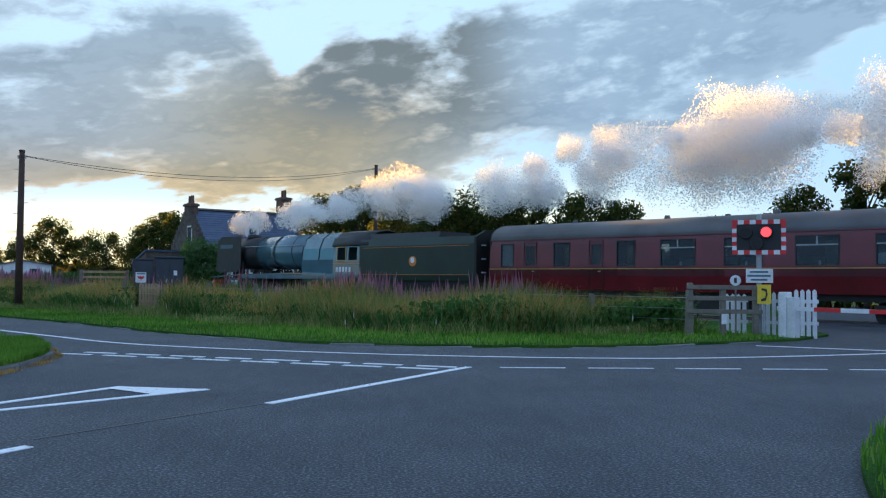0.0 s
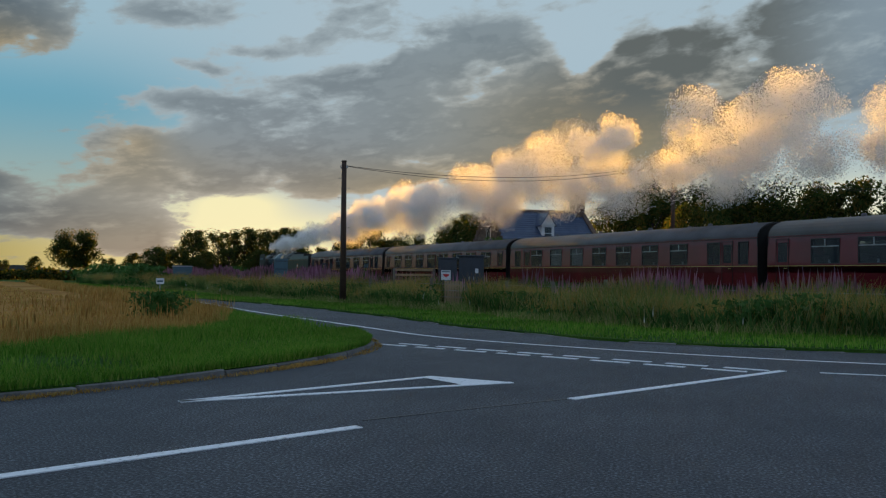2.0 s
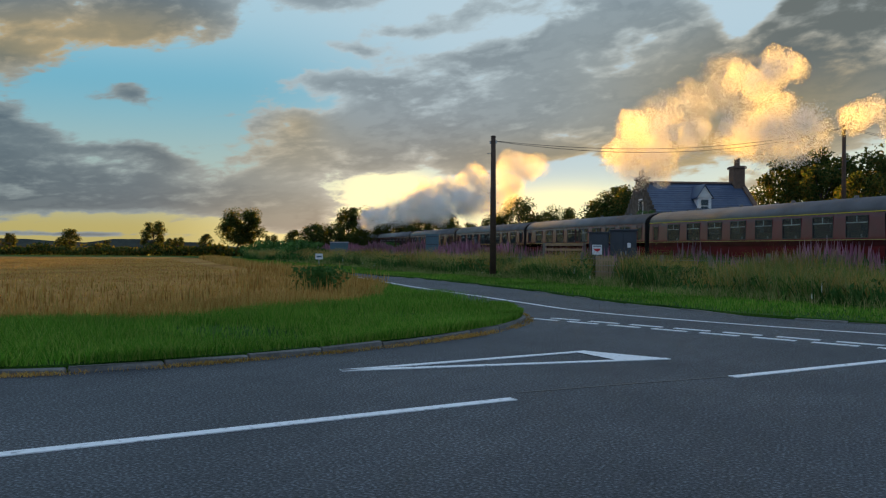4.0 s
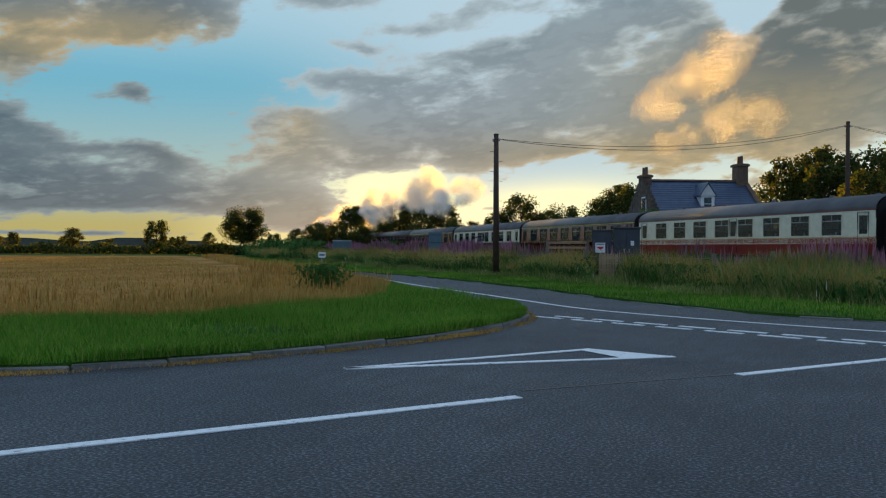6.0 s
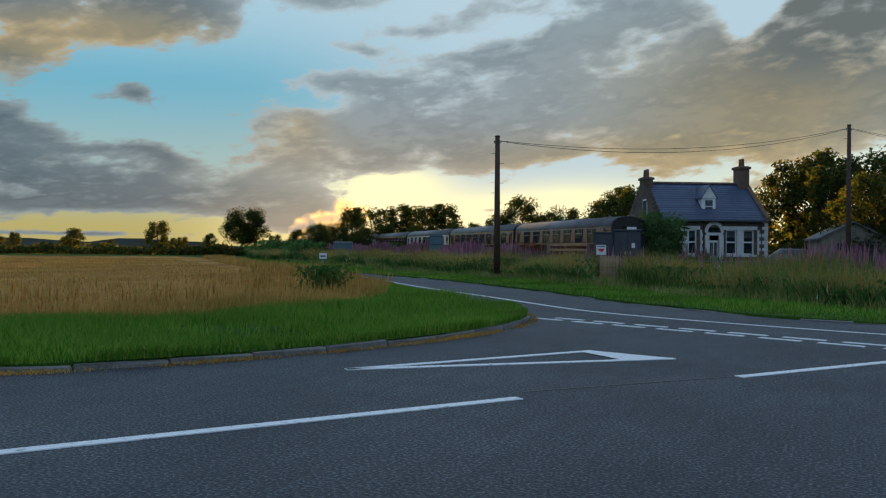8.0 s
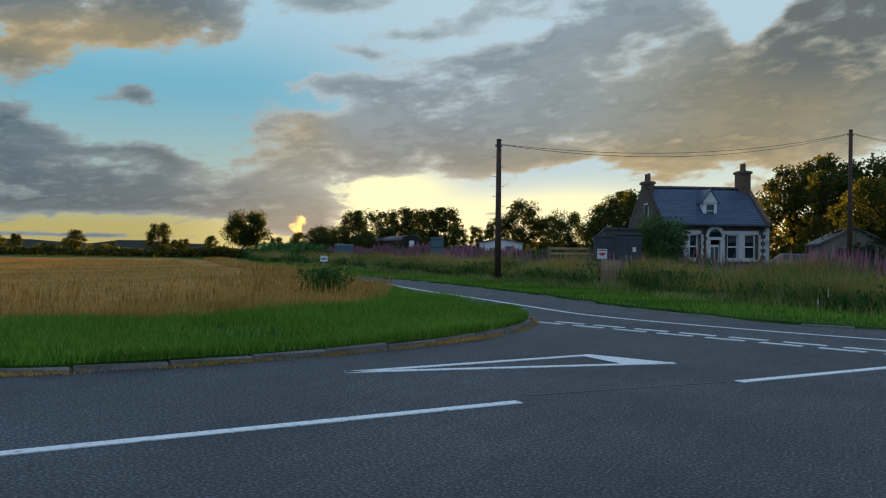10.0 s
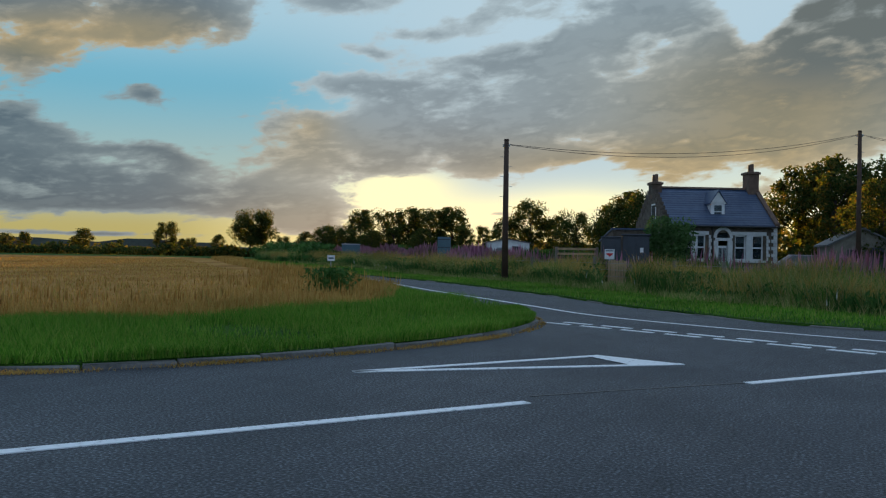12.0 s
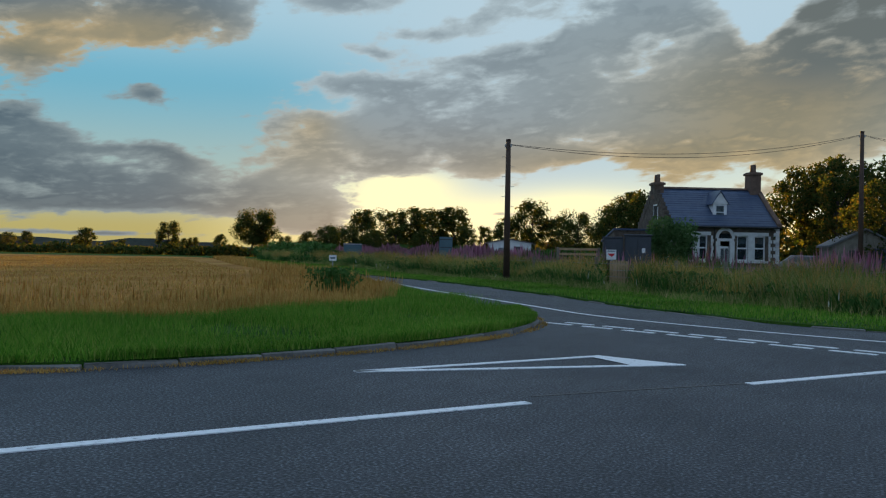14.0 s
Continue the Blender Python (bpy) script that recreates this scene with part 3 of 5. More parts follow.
tagged(crossing, "asphalt deck of the level crossing", "road", kind="structure")


# ---- the train ----
# vehicle space: x forward, y to the left (towards the road), z up from the rail
def side_panel(bm, x0, x1, holes, y, z0, z1, turn_in=0.06, t=0.04):
    """A side of a coach from x0 to x1 with rectangular openings (xa, xb, za, zb)."""
    xs = sorted({x0, x1, *[h[0] for h in holes], *[h[1] for h in holes]})
    zs = sorted({z0, z1, 1.6, *[h[2] for h in holes], *[h[3] for h in holes]})
    sgn = 1 if y > 0 else -1

    def yy(z, inner):
        bow = turn_in * max(0.0, (1.5 - z) / 0.5) ** 1.5 + turn_in * max(0.0, (z - 2.2) / 0.9) ** 2
        return y - sgn * (bow + (t if inner else 0))
    cache = {}

    def v(x, z, i):
        if (x, z, i) not in cache:
            cache[(x, z, i)] = bm.verts.new((x, yy(z, i), z))
        return cache[(x, z, i)]
    for xa, xb in zip(xs, xs[1:]):
        for za, zb in zip(zs, zs[1:]):
            cx, cz = (xa + xb) / 2, (za + zb) / 2
            if any(h[0] < cx < h[1] and h[2] < cz < h[3] for h in holes):
                continue
            for i in (0, 1):
                bm.faces.new((v(xa, za, i), v(xb, za, i), v(xb, zb, i), v(xa, zb, i)))
    for xa, xb, za, zb in holes:
        for a, b in (((xa, za), (xb, za)), ((xb, za), (xb, zb)), ((xb, zb), (xa, zb)), ((xa, zb), (xa, za))):
            bm.faces.new((v(*a, 0), v(*b, 0), v(*b, 1), v(*a, 1)))


def frame_ring(xa, xb, za, zb, y, w=0.035, t=0.03):
    bm = bmesh.new()
    for a in ((xa - w, xb + w, za - w, za), (xa - w, xb + w, zb, zb + w), (xa - w, xa, za, zb), (xb, xb + w, za, zb)):
        add_box(bm, a[0], a[1], y - t, y, a[2], a[3])
    return bm


CY = 1.40
SALOON = [(-2.05 * k - 2.75, 1.22) for k in range(8)]       # window middles from the front end, and widths
BRAKE = [(-0.95, 0.62), (-3.7, 0.72), (-6.6, 0.72), (-8.7, 1.3), (-11.1, 1.3), (-13.5, 1.3), (-15.9, 1.3), (-18.3, 0.62)]
COMPART = [(-0.9, 0.6), (-3.0, 1.1), (-5.0, 1.1), (-7.0, 1.1), (-9.0, 1.1), (-11.0, 1.1), (-13.0, 1.1), (-15.0, 1.1), (-17.2, 0.7), (-18.9, 0.5)]


def wheel_on(parent, x, r, name="wheel", spokes=0, y=0.74):
    for s in (1, -1):
        bm = bmesh.new()
        m = pose(x, s * y, r, -90 * s, 0, 0)
        if spokes:
            bmesh.ops.create_cone(bm, cap_ends=False, segments=36, radius1=r, radius2=r, depth=0.13, matrix=m)
            bmesh.ops.create_cone(bm, cap_ends=False, segments=36, radius1=r * .88, radius2=r * .88, depth=0.12, matrix=m)
            bmesh.ops.create_cone(bm, cap_ends=True, segments=16, radius1=r * .2, radius2=r * .2, depth=0.16, matrix=m)
            for k in range(spokes):
                a = 2 * math.pi * k / spokes
                add = pose(0, 0, 0, 0, 0, math.degrees(a)) @ Matrix.Translation((r * .54, 0, 0)) @ Matrix.Diagonal((r * .7, 0.06, 0.05, 1))
                bmesh.ops.create_cube(bm, size=1.0, matrix=m @ add)
        else:
            bmesh.ops.create_cone(bm, cap_ends=True, segments=24, radius1=r, radius2=r * .97, depth=0.13, matrix=m)
        part(name, bm, M_UNDER, parent)


def make_coach(style, windows, doors, label, tail=False, BODY_L=19.66):
    c = thing("railway_coach", label, "railway coach", group="coaches of the train")
    upper, lower = (M_CREAM, M_CARMINE) if style == "cream" else (M_MAROON, M_MAROON)
    holes = [(x - w / 2, x + w / 2, 1.98, 2.90) for x, w in windows]
    door_holes = [(x - 0.24, x + 0.24, 2.02, 2.82) for x in doors]
    for s in (1, -1):
        bm = bmesh.new()
        side_panel(bm, -BODY_L, 0, holes + door_holes, s * CY, 1.90, 3.06)
        part("side_upper", bm, upper, c)
        bm = bmesh.new()
        side_panel(bm, -BODY_L, 0, [], s * CY, 1.04, 1.90)
        part("side_lower", bm, lower, c)
        part("waist_lining", box(-BODY_L, 0, s * CY - .008 if s > 0 else s * CY - .012, s * CY + .012 if s > 0 else s * CY + .008, 1.86, 1.885), M_LINING, c)
        part("gutter", box(-BODY_L, 0, s * 1.36 - .03, s * 1.36 + .03, 3.05, 3.085), M_YELLOW if style == "first" and s > 0 else (M_CARMINE if style == "cream" else M_MAROON), c)
    # roof: an arc over the sides
    n = 14
    arc = [(1.375 * math.cos(math.pi * i / n), 3.07 + 0.72 * math.sin(math.pi * i / n) ** 0.9) for i in range(n + 1)]
    inner = [(y * 0.97, z - 0.05) for y, z in reversed(arc)]
    smooth(part("roof", prism(arc + inner, -BODY_L, 0), M_ROOF, c))
    for k in range(9):
        part("roof_vent", cyl(pose(-1.6 - 2.05 * k, 0.34 if k % 2 else -0.34, 3.74), 0.13, 0.09, 0.14, 10), M_ROOF, c)
    for x in (-0.02, -BODY_L + 0.02):
        bm = prism([(1.36, 1.05), (1.38, 3.07), *[(y, z) for y, z in arc[1:-1]], (-1.38, 3.07), (-1.36, 1.05)], x - 0.02, x + 0.02)
        part("end_wall", bm, M_UNDER, c)
        gx = (0.0, 0.34) if x > -1 else (-BODY_L - 0.34, -BODY_L)
        part("gangway", box(gx[0], gx[1], -0.48, 0.48, 1.1, 3.1, 0.05), M_UNDER, c)
        for yb in (-0.87, 0.87):
            part("buffer", cyl(pose(gx[0] if x > -1 else gx[1], yb, 1.06, 0, 90 if x > -1 else -90), 0.09, 0.2, 0.36, 14), M_UNDER, c)
    part("floor", box(-BODY_L, 0, -1.3, 1.3, 1.04, 1.22), M_UNDER, c)
    part("underframe", box(-BODY_L + .1, -.1, -1.15, 1.15, 0.82, 1.04), M_UNDER, c)
    part("battery_box", box(-11.2, -8.6, 0.7, 1.2, 0.35, 0.85, 0.03), M_UNDER, c)
    for i, (xa, xb, za, zb) in enumerate(holes):
        for s in (1, -1):
            yo = CY + 0.006
            w = part("window", frame_ring(xa, xb, za, zb, yo if s > 0 else -yo + 0.03, 0.03), M_BLACK if style != "cream" else M_CREAM, c)
            part("pane", box(xa, xb, s * (CY - 0.025) - .004, s * (CY - 0.025) + .004, za, zb), M_GLASS, w)
            if xb - xa > 1.0:
                part("vent_bar", box(xa, xb, s * (CY - .01) - .012, s * (CY - .01) + .012, zb - 0.30, zb - 0.26), M_STEEL, w)
                part("vent_post", box((xa + xb) / 2 - .02, (xa + xb) / 2 + .02, s * (CY - .01) - .012, s * (CY - .01) + .012, zb - 0.26, zb), M_STEEL, w)
    for x in doors:
        for s in (1, -1):
            d = part("door", frame_ring(x - .30, x + .30, 1.12, 2.95, s * (CY - .005) + .015, 0.012), M_UNDER, c)
            part("door_pane", box(x - .24, x + .24, s * (CY - 0.025) - .004, s * (CY - 0.025) + .004, 2.02, 2.82), M_GLASS, d)
            part("handle", box(x - .22, x - .10, s * (CY + .02) - .012, s * (CY + .02) + .012, 1.76, 1.79), M_LINING, d)
    # seats and tables seen through the windows
    for x, w in windows:
        if w > 1.0:
            for yb in (-0.9, 0.75):
                part("seat", box(x + 0.62, x + 0.90, yb - .45, yb + .45, 1.22, 2.30, 0.06), M_INSIDE, c)
            part("table", box(x - .3, x + .3, 0.4, 1.25, 1.93, 1.96), M_WHITE, c)
            part("table_lamp", cyl(pose(x, 1.15, 1.96), 0.05, 0.03, 0.16, 8), M_WHITE, c)
    for bx in (-2.9, -BODY_L + 2.9):
        b = part("bogie", box(bx - 1.7, bx + 1.7, -1.05, 1.05, 0.45, 0.72, 0.04), M_UNDER, c)
        for wx in (-1.3, 1.3):
            wheel_on(b, bx + wx, 0.457)
    if tail:
        part("tail_door", box(-BODY_L - 0.37, -BODY_L - 0.34, -0.36, 0.36, 1.25, 3.0), M_WHITE, c, "pale gangway door")
        part("tail_lamp", box(-BODY_L - 0.12, -BODY_L, 0.95, 1.08, 1.35, 1.6, 0.02), M_RED, c)
    return c


def make_locomotive():
    c = thing("steam_locomotive", "dark green express steam engine with smoke deflectors, under steam", "locomotive")
    # x = 0 at the front buffers
    boiler = bmesh.new()
    add_cyl(boiler, pose(-4.3, 0, 2.86, 0, -90, 0), 0.93, 0.98, 4.7, 36)
    smooth(part("boiler", boiler, M_LOCO, c))
    smooth(part("smokebox", cyl(pose(-1.75, 0, 2.86, 0, -90, 0), 0.95, 0.95, 2.6, 36), M_BLACK, c))
    smooth(part("smokebox_door", cyl(pose(-1.75, 0, 2.86, 0, 90, 0), 0.84, 0.5, 0.18, 30), M_BLACK, c))
    fire = prism([(0.98, 1.2), (1.06, 2.4), (0.98, 3.0), (0.72, 3.55), (0.3, 3.84), (-0.3, 3.84), (-0.72, 3.55), (-0.98, 3.0), (-1.06, 2.4), (-0.98, 1.2)], -11.9, -8.9)
    part("firebox", fire, M_LOCO, c)
    for x in (-4.4, -6.2, -7.9, -8.95, -10.4):
        smooth(part("boiler_band", cyl(pose(x, 0, 2.86, 0, -90, 0), 0.995, 0.995, 0.05, 36) if x > -8.5 else prism([(1.0, 2.9), (1.08, 2.4), (1.0, 3.02), (0.74, 3.57), (0.3, 3.86), (-0.3, 3.86), (-0.74, 3.57), (-1.0, 3.02), (-1.08, 2.4), (-1.0, 2.9)], x - .03, x + .03), M_BLACK, c))
    smooth(part("chimney", cyl(pose(-2.9, 0, 3.72), 0.42, 0.36, 0.28, 24), M_BLACK, c))
    dome = bmesh.new()
    bmesh.ops.create_uvsphere(dome, u_segments=24, v_segments=12, radius=0.5, matrix=Matrix.Translation((-6.6, 0, 3.62)) @ Matrix.Diagonal((1.5, 1, 0.5, 1)))
    smooth(part("dome", dome, M_LOCO, c))
    for x in (-9.6, -10.3):
        part("safety_valve", cyl(pose(x, 0, 3.8), 0.08, 0.06, 0.16, 10), M_LINING, c)
    for s in (1, -1):
        d = prism([(-0.75, 1.9), (-0.9, 3.55), (-1.3, 3.85), (-3.35, 3.85), (-3.35, 2.1), (-3.0, 1.75), (-0.75, 1.75)], s * 1.22 - .015, s * 1.22 + .015, "y")
        dd = part("smoke_deflector", d, M_BLACK, c)
        part("deflector_plate", box(-2.5, -1.2, s * 1.24 - .01, s * 1.24 + .01, 3.15, 3.38), M_BLUESIGN, dd)
        part("running_plate", prism([(-0.5, 1.42), (-0.5, 1.48), (-3.4, 1.62), (-8.8, 1.72), (-12, 1.55), (-12, 1.48), (-8.8, 1.64), (-3.4, 1.54)], min(s * .85, s * 1.32), max(s * .85, s * 1.32), "y"), M_LOCO, c)
        part("valance", box(-12, -3.3, s * 1.31 - .012, s * 1.31 + .012, 1.38, 1.60), M_LOCO, c)
        part("cylinder", prism([(0.42 * math.cos(a) + s * 1.02, 0.42 * math.sin(a) + 0.98) for a in [i * math.pi / 8 for i in range(16)]], -3.6, -2.2), M_LOCO, c)
        part("steam_pipe", cyl(pose(-2.9, s * .8, 1.5, 0, 0, 0), 0.16, 0.16, 0.9, 12), M_BLACK, c)
        part("coupling_rod", box(-9.3, -4.7, s * .98 - .03, s * .98 + .03, 0.68, 0.82, 0.02), M_STEEL, c)
        part("connecting_rod", box(-7.0, -3.4, s * 1.08 - .03, s * 1.08 + .03, 0.74, 0.9, 0.02), M_STEEL, c)
        part("handrail", cyl(pose(-3.5, s * 1.02, 3.22, 0, -90, 0), 0.02, 0.02, 5.6, 8), M_STEEL, c)
        part("buffer", cyl(pose(-0.55, s * .87, 1.06, 0, 90, 0), 0.11, 0.22, 0.55, 18), M_STEEL, c)
        cab = bmesh.new()
        side_panel(cab, -14.0, -11.9, [(-12.9, -12.25, 2.35, 3.0), (-13.75, -13.1, 2.35, 3.0)], s * 1.33, 1.45, 3.15, 0.05)
        cs = part("cab_side", cab, M_LOCO, c)
        part("cab_window_frame", frame_ring(-12.9, -12.25, 2.35, 3.0, s * 1.34 + .015, 0.03), M_LINING, cs)
        for k in range(5):
            part("number_bar", box(-12.15 - .25 * k - .15, -12.15 - .25 * k, s * 1.325 - .012, s * 1.325 + .012, 1.75, 2.0), M_WHITE, cs)
        part("lining_band", box(-14.0, -11.9, s * 1.335 - .008, s * 1.335 + .008, 2.16, 2.19), M_ORANGE, cs)
    part("cab_front", prism([(1.3, 1.5), (1.32, 3.12), (0.8, 3.7), (-0.8, 3.7), (-1.32, 3.12), (-1.3, 1.5)], -11.95, -11.9), M_LOCO, c)
    roof = [(1.36, 3.10), (1.15, 3.48), (0.7, 3.78), (0, 3.9), (-0.7, 3.78), (-1.15, 3.48), (-1.36, 3.10)]
    smooth(part("cab_roof", prism(roof + [(y * .97, z - .05) for y, z in reversed(roof)], -14.6, -11.85), M_BLACK, c))
    part("buffer_beam", box(-0.75, -0.55, -1.3, 1.3, 0.82, 1.32), M_RED, c)
    part("frame", box(-13.8, -0.7, -0.55, 0.55, 0.75, 1.45), M_UNDER, c)
    part("headboard", box(-1.62, -1.55, -0.55, 0.55, 3.3, 3.62), M_WHITE, c)
    for x in (-4.75, -6.96, -9.17):
        wheel_on(c, x, 1.016, "driving_wheel", 20)
    for x in (-1.7, -3.6):
        wheel_on(c, x, 0.483, "bogie_wheel", 10)
    wheel_on(c, -12.0, 0.56, "trailing_wheel", 10)
    t = thing("tender", "dark green eight-wheeled tender with orange lining and crest", "tender")
    prof = [(1.33, 1.35), (1.36, 1.6), (1.36, 3.0), (1.25, 3.35), (-1.25, 3.35), (-1.36, 3.0), (-1.36, 1.6), (-1.33, 1.35)]
    part("tank", prism(prof, -7.3, 0.25), M_TENDER, t)
    part("coal_space", prism([(1.2, 3.3), (1.05, 3.62), (-1.05, 3.62), (-1.2, 3.3)], -5.0, -0.2), M_BLACK, t)
    part("rear_panel", prism([(1.36, 1.1), (1.36, 3.3), (0.7, 3.6), (-0.7, 3.6), (-1.36, 3.3), (-1.36, 1.1)], -7.42, -7.3), M_UNDER, t)
    part("corridor", box(-7.95, -7.42, -0.5, 0.5, 1.15, 3.2, 0.04), M_UNDER, t)
    part("tender_frame", box(-7.3, 0.3, -1.2, 1.2, 0.75, 1.35), M_UNDER, t)
    for s in (1, -1):
        for z in (1.62, 2.92):
            part("lining", box(-7.0, 0.0, s * 1.365 - .006, s * 1.365 + .006, z, z + .016), M_ORANGE, t)
        part("crest", cyl(pose(-3.5, s * 1.36, 2.25, -90 * s, 0, 0), 0.24, 0.24, 0.015, 24), M_ORANGE, t)
        part("crest_middle", cyl(pose(-3.5, s * 1.372, 2.30, -90 * s, 0, 0), 0.13, 0.13, 0.012, 20), M_WHITE, t)
        for z in (1.7, 2.3, 2.9):
            part("step_iron", box(-7.5, -7.42, s * .9 - .12, s * .9 + .12, z, z + .05), M_WHITE, t)
    for x in (-1.2, -2.8, -4.4, -6.2):
        wheel_on(t, x, 0.63, "tender_wheel", 10)
    return c, t


loco, tender = make_locomotive()
first = make_coach("maroon", BRAKE, [-2.15, -5.3, -17.2], "glossy maroon coach with straw lining and mixed windows")
saloon = make_coach("maroon", SALOON, [-0.75, -9.9, -18.95], "glossy maroon saloon coach with straw lining")
compart = make_coach("maroon", COMPART, [-1.9, -18.0], "glossy maroon corridor coach with straw lining")
cream = make_coach("cream", SALOON, [-0.75, -9.9, -18.95], "carmine and cream saloon coach with dark roof")
yellow = make_coach("first", SALOON, [-0.75, -18.95], "maroon first-class coach with a yellow cantrail stripe")
last = make_coach("maroon", SALOON[:7], [-0.75, -17.3], "shorter maroon rear coach with a pale gangway door", tail=True, BODY_L=18.1)
ID = Matrix.Identity(4)
COACHES = [first, saloon, compart, copy_thing(saloon, ID), copy_thing(saloon, ID), yellow, cream, copy_thing(yellow, ID), copy_thing(cream, ID), copy_thing(yellow, ID), last]

# drawn blinds and a whitened lower pane that show in a few windows
for k, x, w, za, zb in ((0, -0.95, .60, 2.0, 2.88), (0, -15.9, 1.26, 2.0, 2.34), (2, -5.0, 1.06, 2.0, 2.88), (2, -7.0, 1.06, 2.0, 2.88), (3, -8.9, .5, 2.5, 2.85), (4, -4.8, .6, 2.55, 2.86), (4, -10.9, .6, 2.0, 2.85)):
    part("blind", box(x - w / 2, x + w / 2, 1.335, 1.345, za, zb), M_WHITE, COACHES[k], "drawn pale blind")


# ---- the crossing keeper's house beyond the railway ----
def make_house():
    # house space: x along the front from its near corner, y back, z up
    m = pose(-12.96, 63.5, -0.1, 0, 0, 31.0) @ Matrix.Diagonal((0.972, 1.08, 1.08, 1))
    W, DP, EV, RG = 8.95, 6.6, 3.62, 6.22
    h = thing("stone_cottage", "stone cottage with slate roof, white quoins and a dormer", "house", m)
    wt = 0.45

    def wall_x(y0, y1, holes, name):
        xs = sorted({0, W, *[a for q in holes for a in q[:2]]})
        bm = bmesh.new()
        for a, b in zip(xs, xs[1:]):
            hs = [q for q in holes if q[0] < (a + b) / 2 < q[1]]
            z = 0
            for q in sorted(hs, key=lambda q: q[2]):
                if q[2] > z:
                    add_box(bm, a, b, y0, y1, z, q[2])
                z = q[3]
            add_box(bm, a, b, y0, y1, z, EV)
        return part(name, bm, M_STONE, h)
    win = [(5.55, 6.45, 1.0, 2.75), (6.95, 7.85, 1.0, 2.75), (1.3, 2.2, 1.0, 2.75), (2.5, 3.2, 1.0, 2.75)]
    door = (4.15, 5.05, 0.0, 2.9)
    wall_x(0, wt, win + [door], "front_wall")
    wall_x(DP - wt, DP, [], "back_wall")
    for x0, name in ((0, "gable_wall"), (W - wt, "gable_wall")):
        part(name, prism([(wt, 0), (DP - wt, 0), (DP - wt, EV), (DP - .1, EV), (DP / 2, RG), (.1, EV), (wt, EV)], x0, x0 + wt), M_STONE, h)
    # slated roof: courses of slates, each a lapped strip of its own
    for side in (1, -1):
        r = None
        y_e, y_r = (-0.25, DP / 2) if side > 0 else (DP + 0.25, DP / 2)
        n = 16
        base = bmesh.new()
        vs = [base.verts.new(p) for p in ((0.3, y_e, EV - .25), (W - .2, y_e, EV - .25), (W - .2, y_r, RG - .05), (0.3, y_r, RG - .05))]
        f = base.faces.new(vs)
        ex = bmesh.ops.extrude_face_region(base, geom=[f])
        for g in ex["geom"]:
            if isinstance(g, bmesh.types.BMVert):
                g.co.z += 0.07
        bmesh.ops.recalc_face_normals(base, faces=base.faces)
        r = part("roof", base, M_SLATE, h)
        slope = Vector((0, y_r - y_e, RG - EV + .2))
        for k in range(n):
            a, b = slope * (k / n), slope * ((k + 1.08) / n)
            bm = bmesh.new()
            q = [(0.3, y_e + a.y, EV - .25 + a.z + .105), (W - .2, y_e + a.y, EV - .25 + a.z + .105), (W - .2, y_e + b.y, EV - .25 + b.z + .078), (0.3, y_e + b.y, EV - .25 + b.z + .078)]
            top = [bm.verts.new(p) for p in q]
            bot = [bm.verts.new((p[0], p[1], p[2] - .03)) for p in q]
            bm.faces.new(top)
            bm.faces.new((top[0], top[1], bot[1], bot[0]))
            part("slate_course", bm, M_SLATE, r)
    part("ridge_tiles", prism([(DP / 2 - .16, RG + .02), (DP / 2, RG + .16), (DP / 2 + .16, RG + .02)], 0.2, W - .2), M_CHIM, h)
    # stepped gable on the near end, plain skews on the other
    for i in range(9):
        for side in (1, -1):
            y = DP / 2 + side * (DP / 2 + .05) * (1 - i / 9.0)
            y2 = DP / 2 + side * (DP / 2 + .05) * (1 - (i + 1.0) / 9.0)
            z = EV - .2 + (RG - EV + .25) * (i + 1) / 9.0
            part("crow_step", box(-.04, .36, min(y, y2), max(y, y2), z - .55, z + .12, 0.02), M_STONE, h)
    for side in (1, -1):
        y_e, y_r = (-.28, DP / 2) if side > 0 else (DP + .28, DP / 2)
        part("skew", prism([(y_e, EV - .2), (y_r, RG + .02), (y_r, RG + .2), (y_e, EV)], W - .3, W + .06), M_CHIM, h)

    def stack(x, top, pots, w=0.75):
        s = part("chimney", box(x - w / 2, x + w / 2, DP / 2 - .5, DP / 2 + .5, RG - .8, top, 0.02), M_CHIM, h)
        part("chimney_cap", box(x - w / 2 - .1, x + w / 2 + .1, DP / 2 - .6, DP / 2 + .6, top - .22, top - .05, 0.02), M_CHIM, s)
        for dy in pots:
            part("chimney_pot", cyl(pose(x, DP / 2 + dy, top - .05), 0.15, 0.12, 0.62, 12), M_CHIM, s)
    stack(0.35, RG + .45, (-.28, .28))
    stack(W - .5, RG + 1.35, (-.2, .2), 0.9)
    # windows, door with round fanlight, quoins
    for xa, xb, za, zb in win:
        w = part("window", frame_ring_y(xa, xb, za, zb, 0.12, 0.09), M_WHITE, h)
        part("meeting_rail", box(xa, xb, 0.08, 0.14, (za + zb) / 2 - .05, (za + zb) / 2 + .05), M_WHITE, w)
        part("pane", box(xa, xb, 0.16, 0.17, za, zb), M_GLASS, w)
        part("blind", box(xa, xb, 0.30, 0.31, zb - .55, zb), M_QUOIN, w)
        part("sill", box(xa - .2, xb + .2, -.08, .12, za - .16, za), M_QUOIN, w)
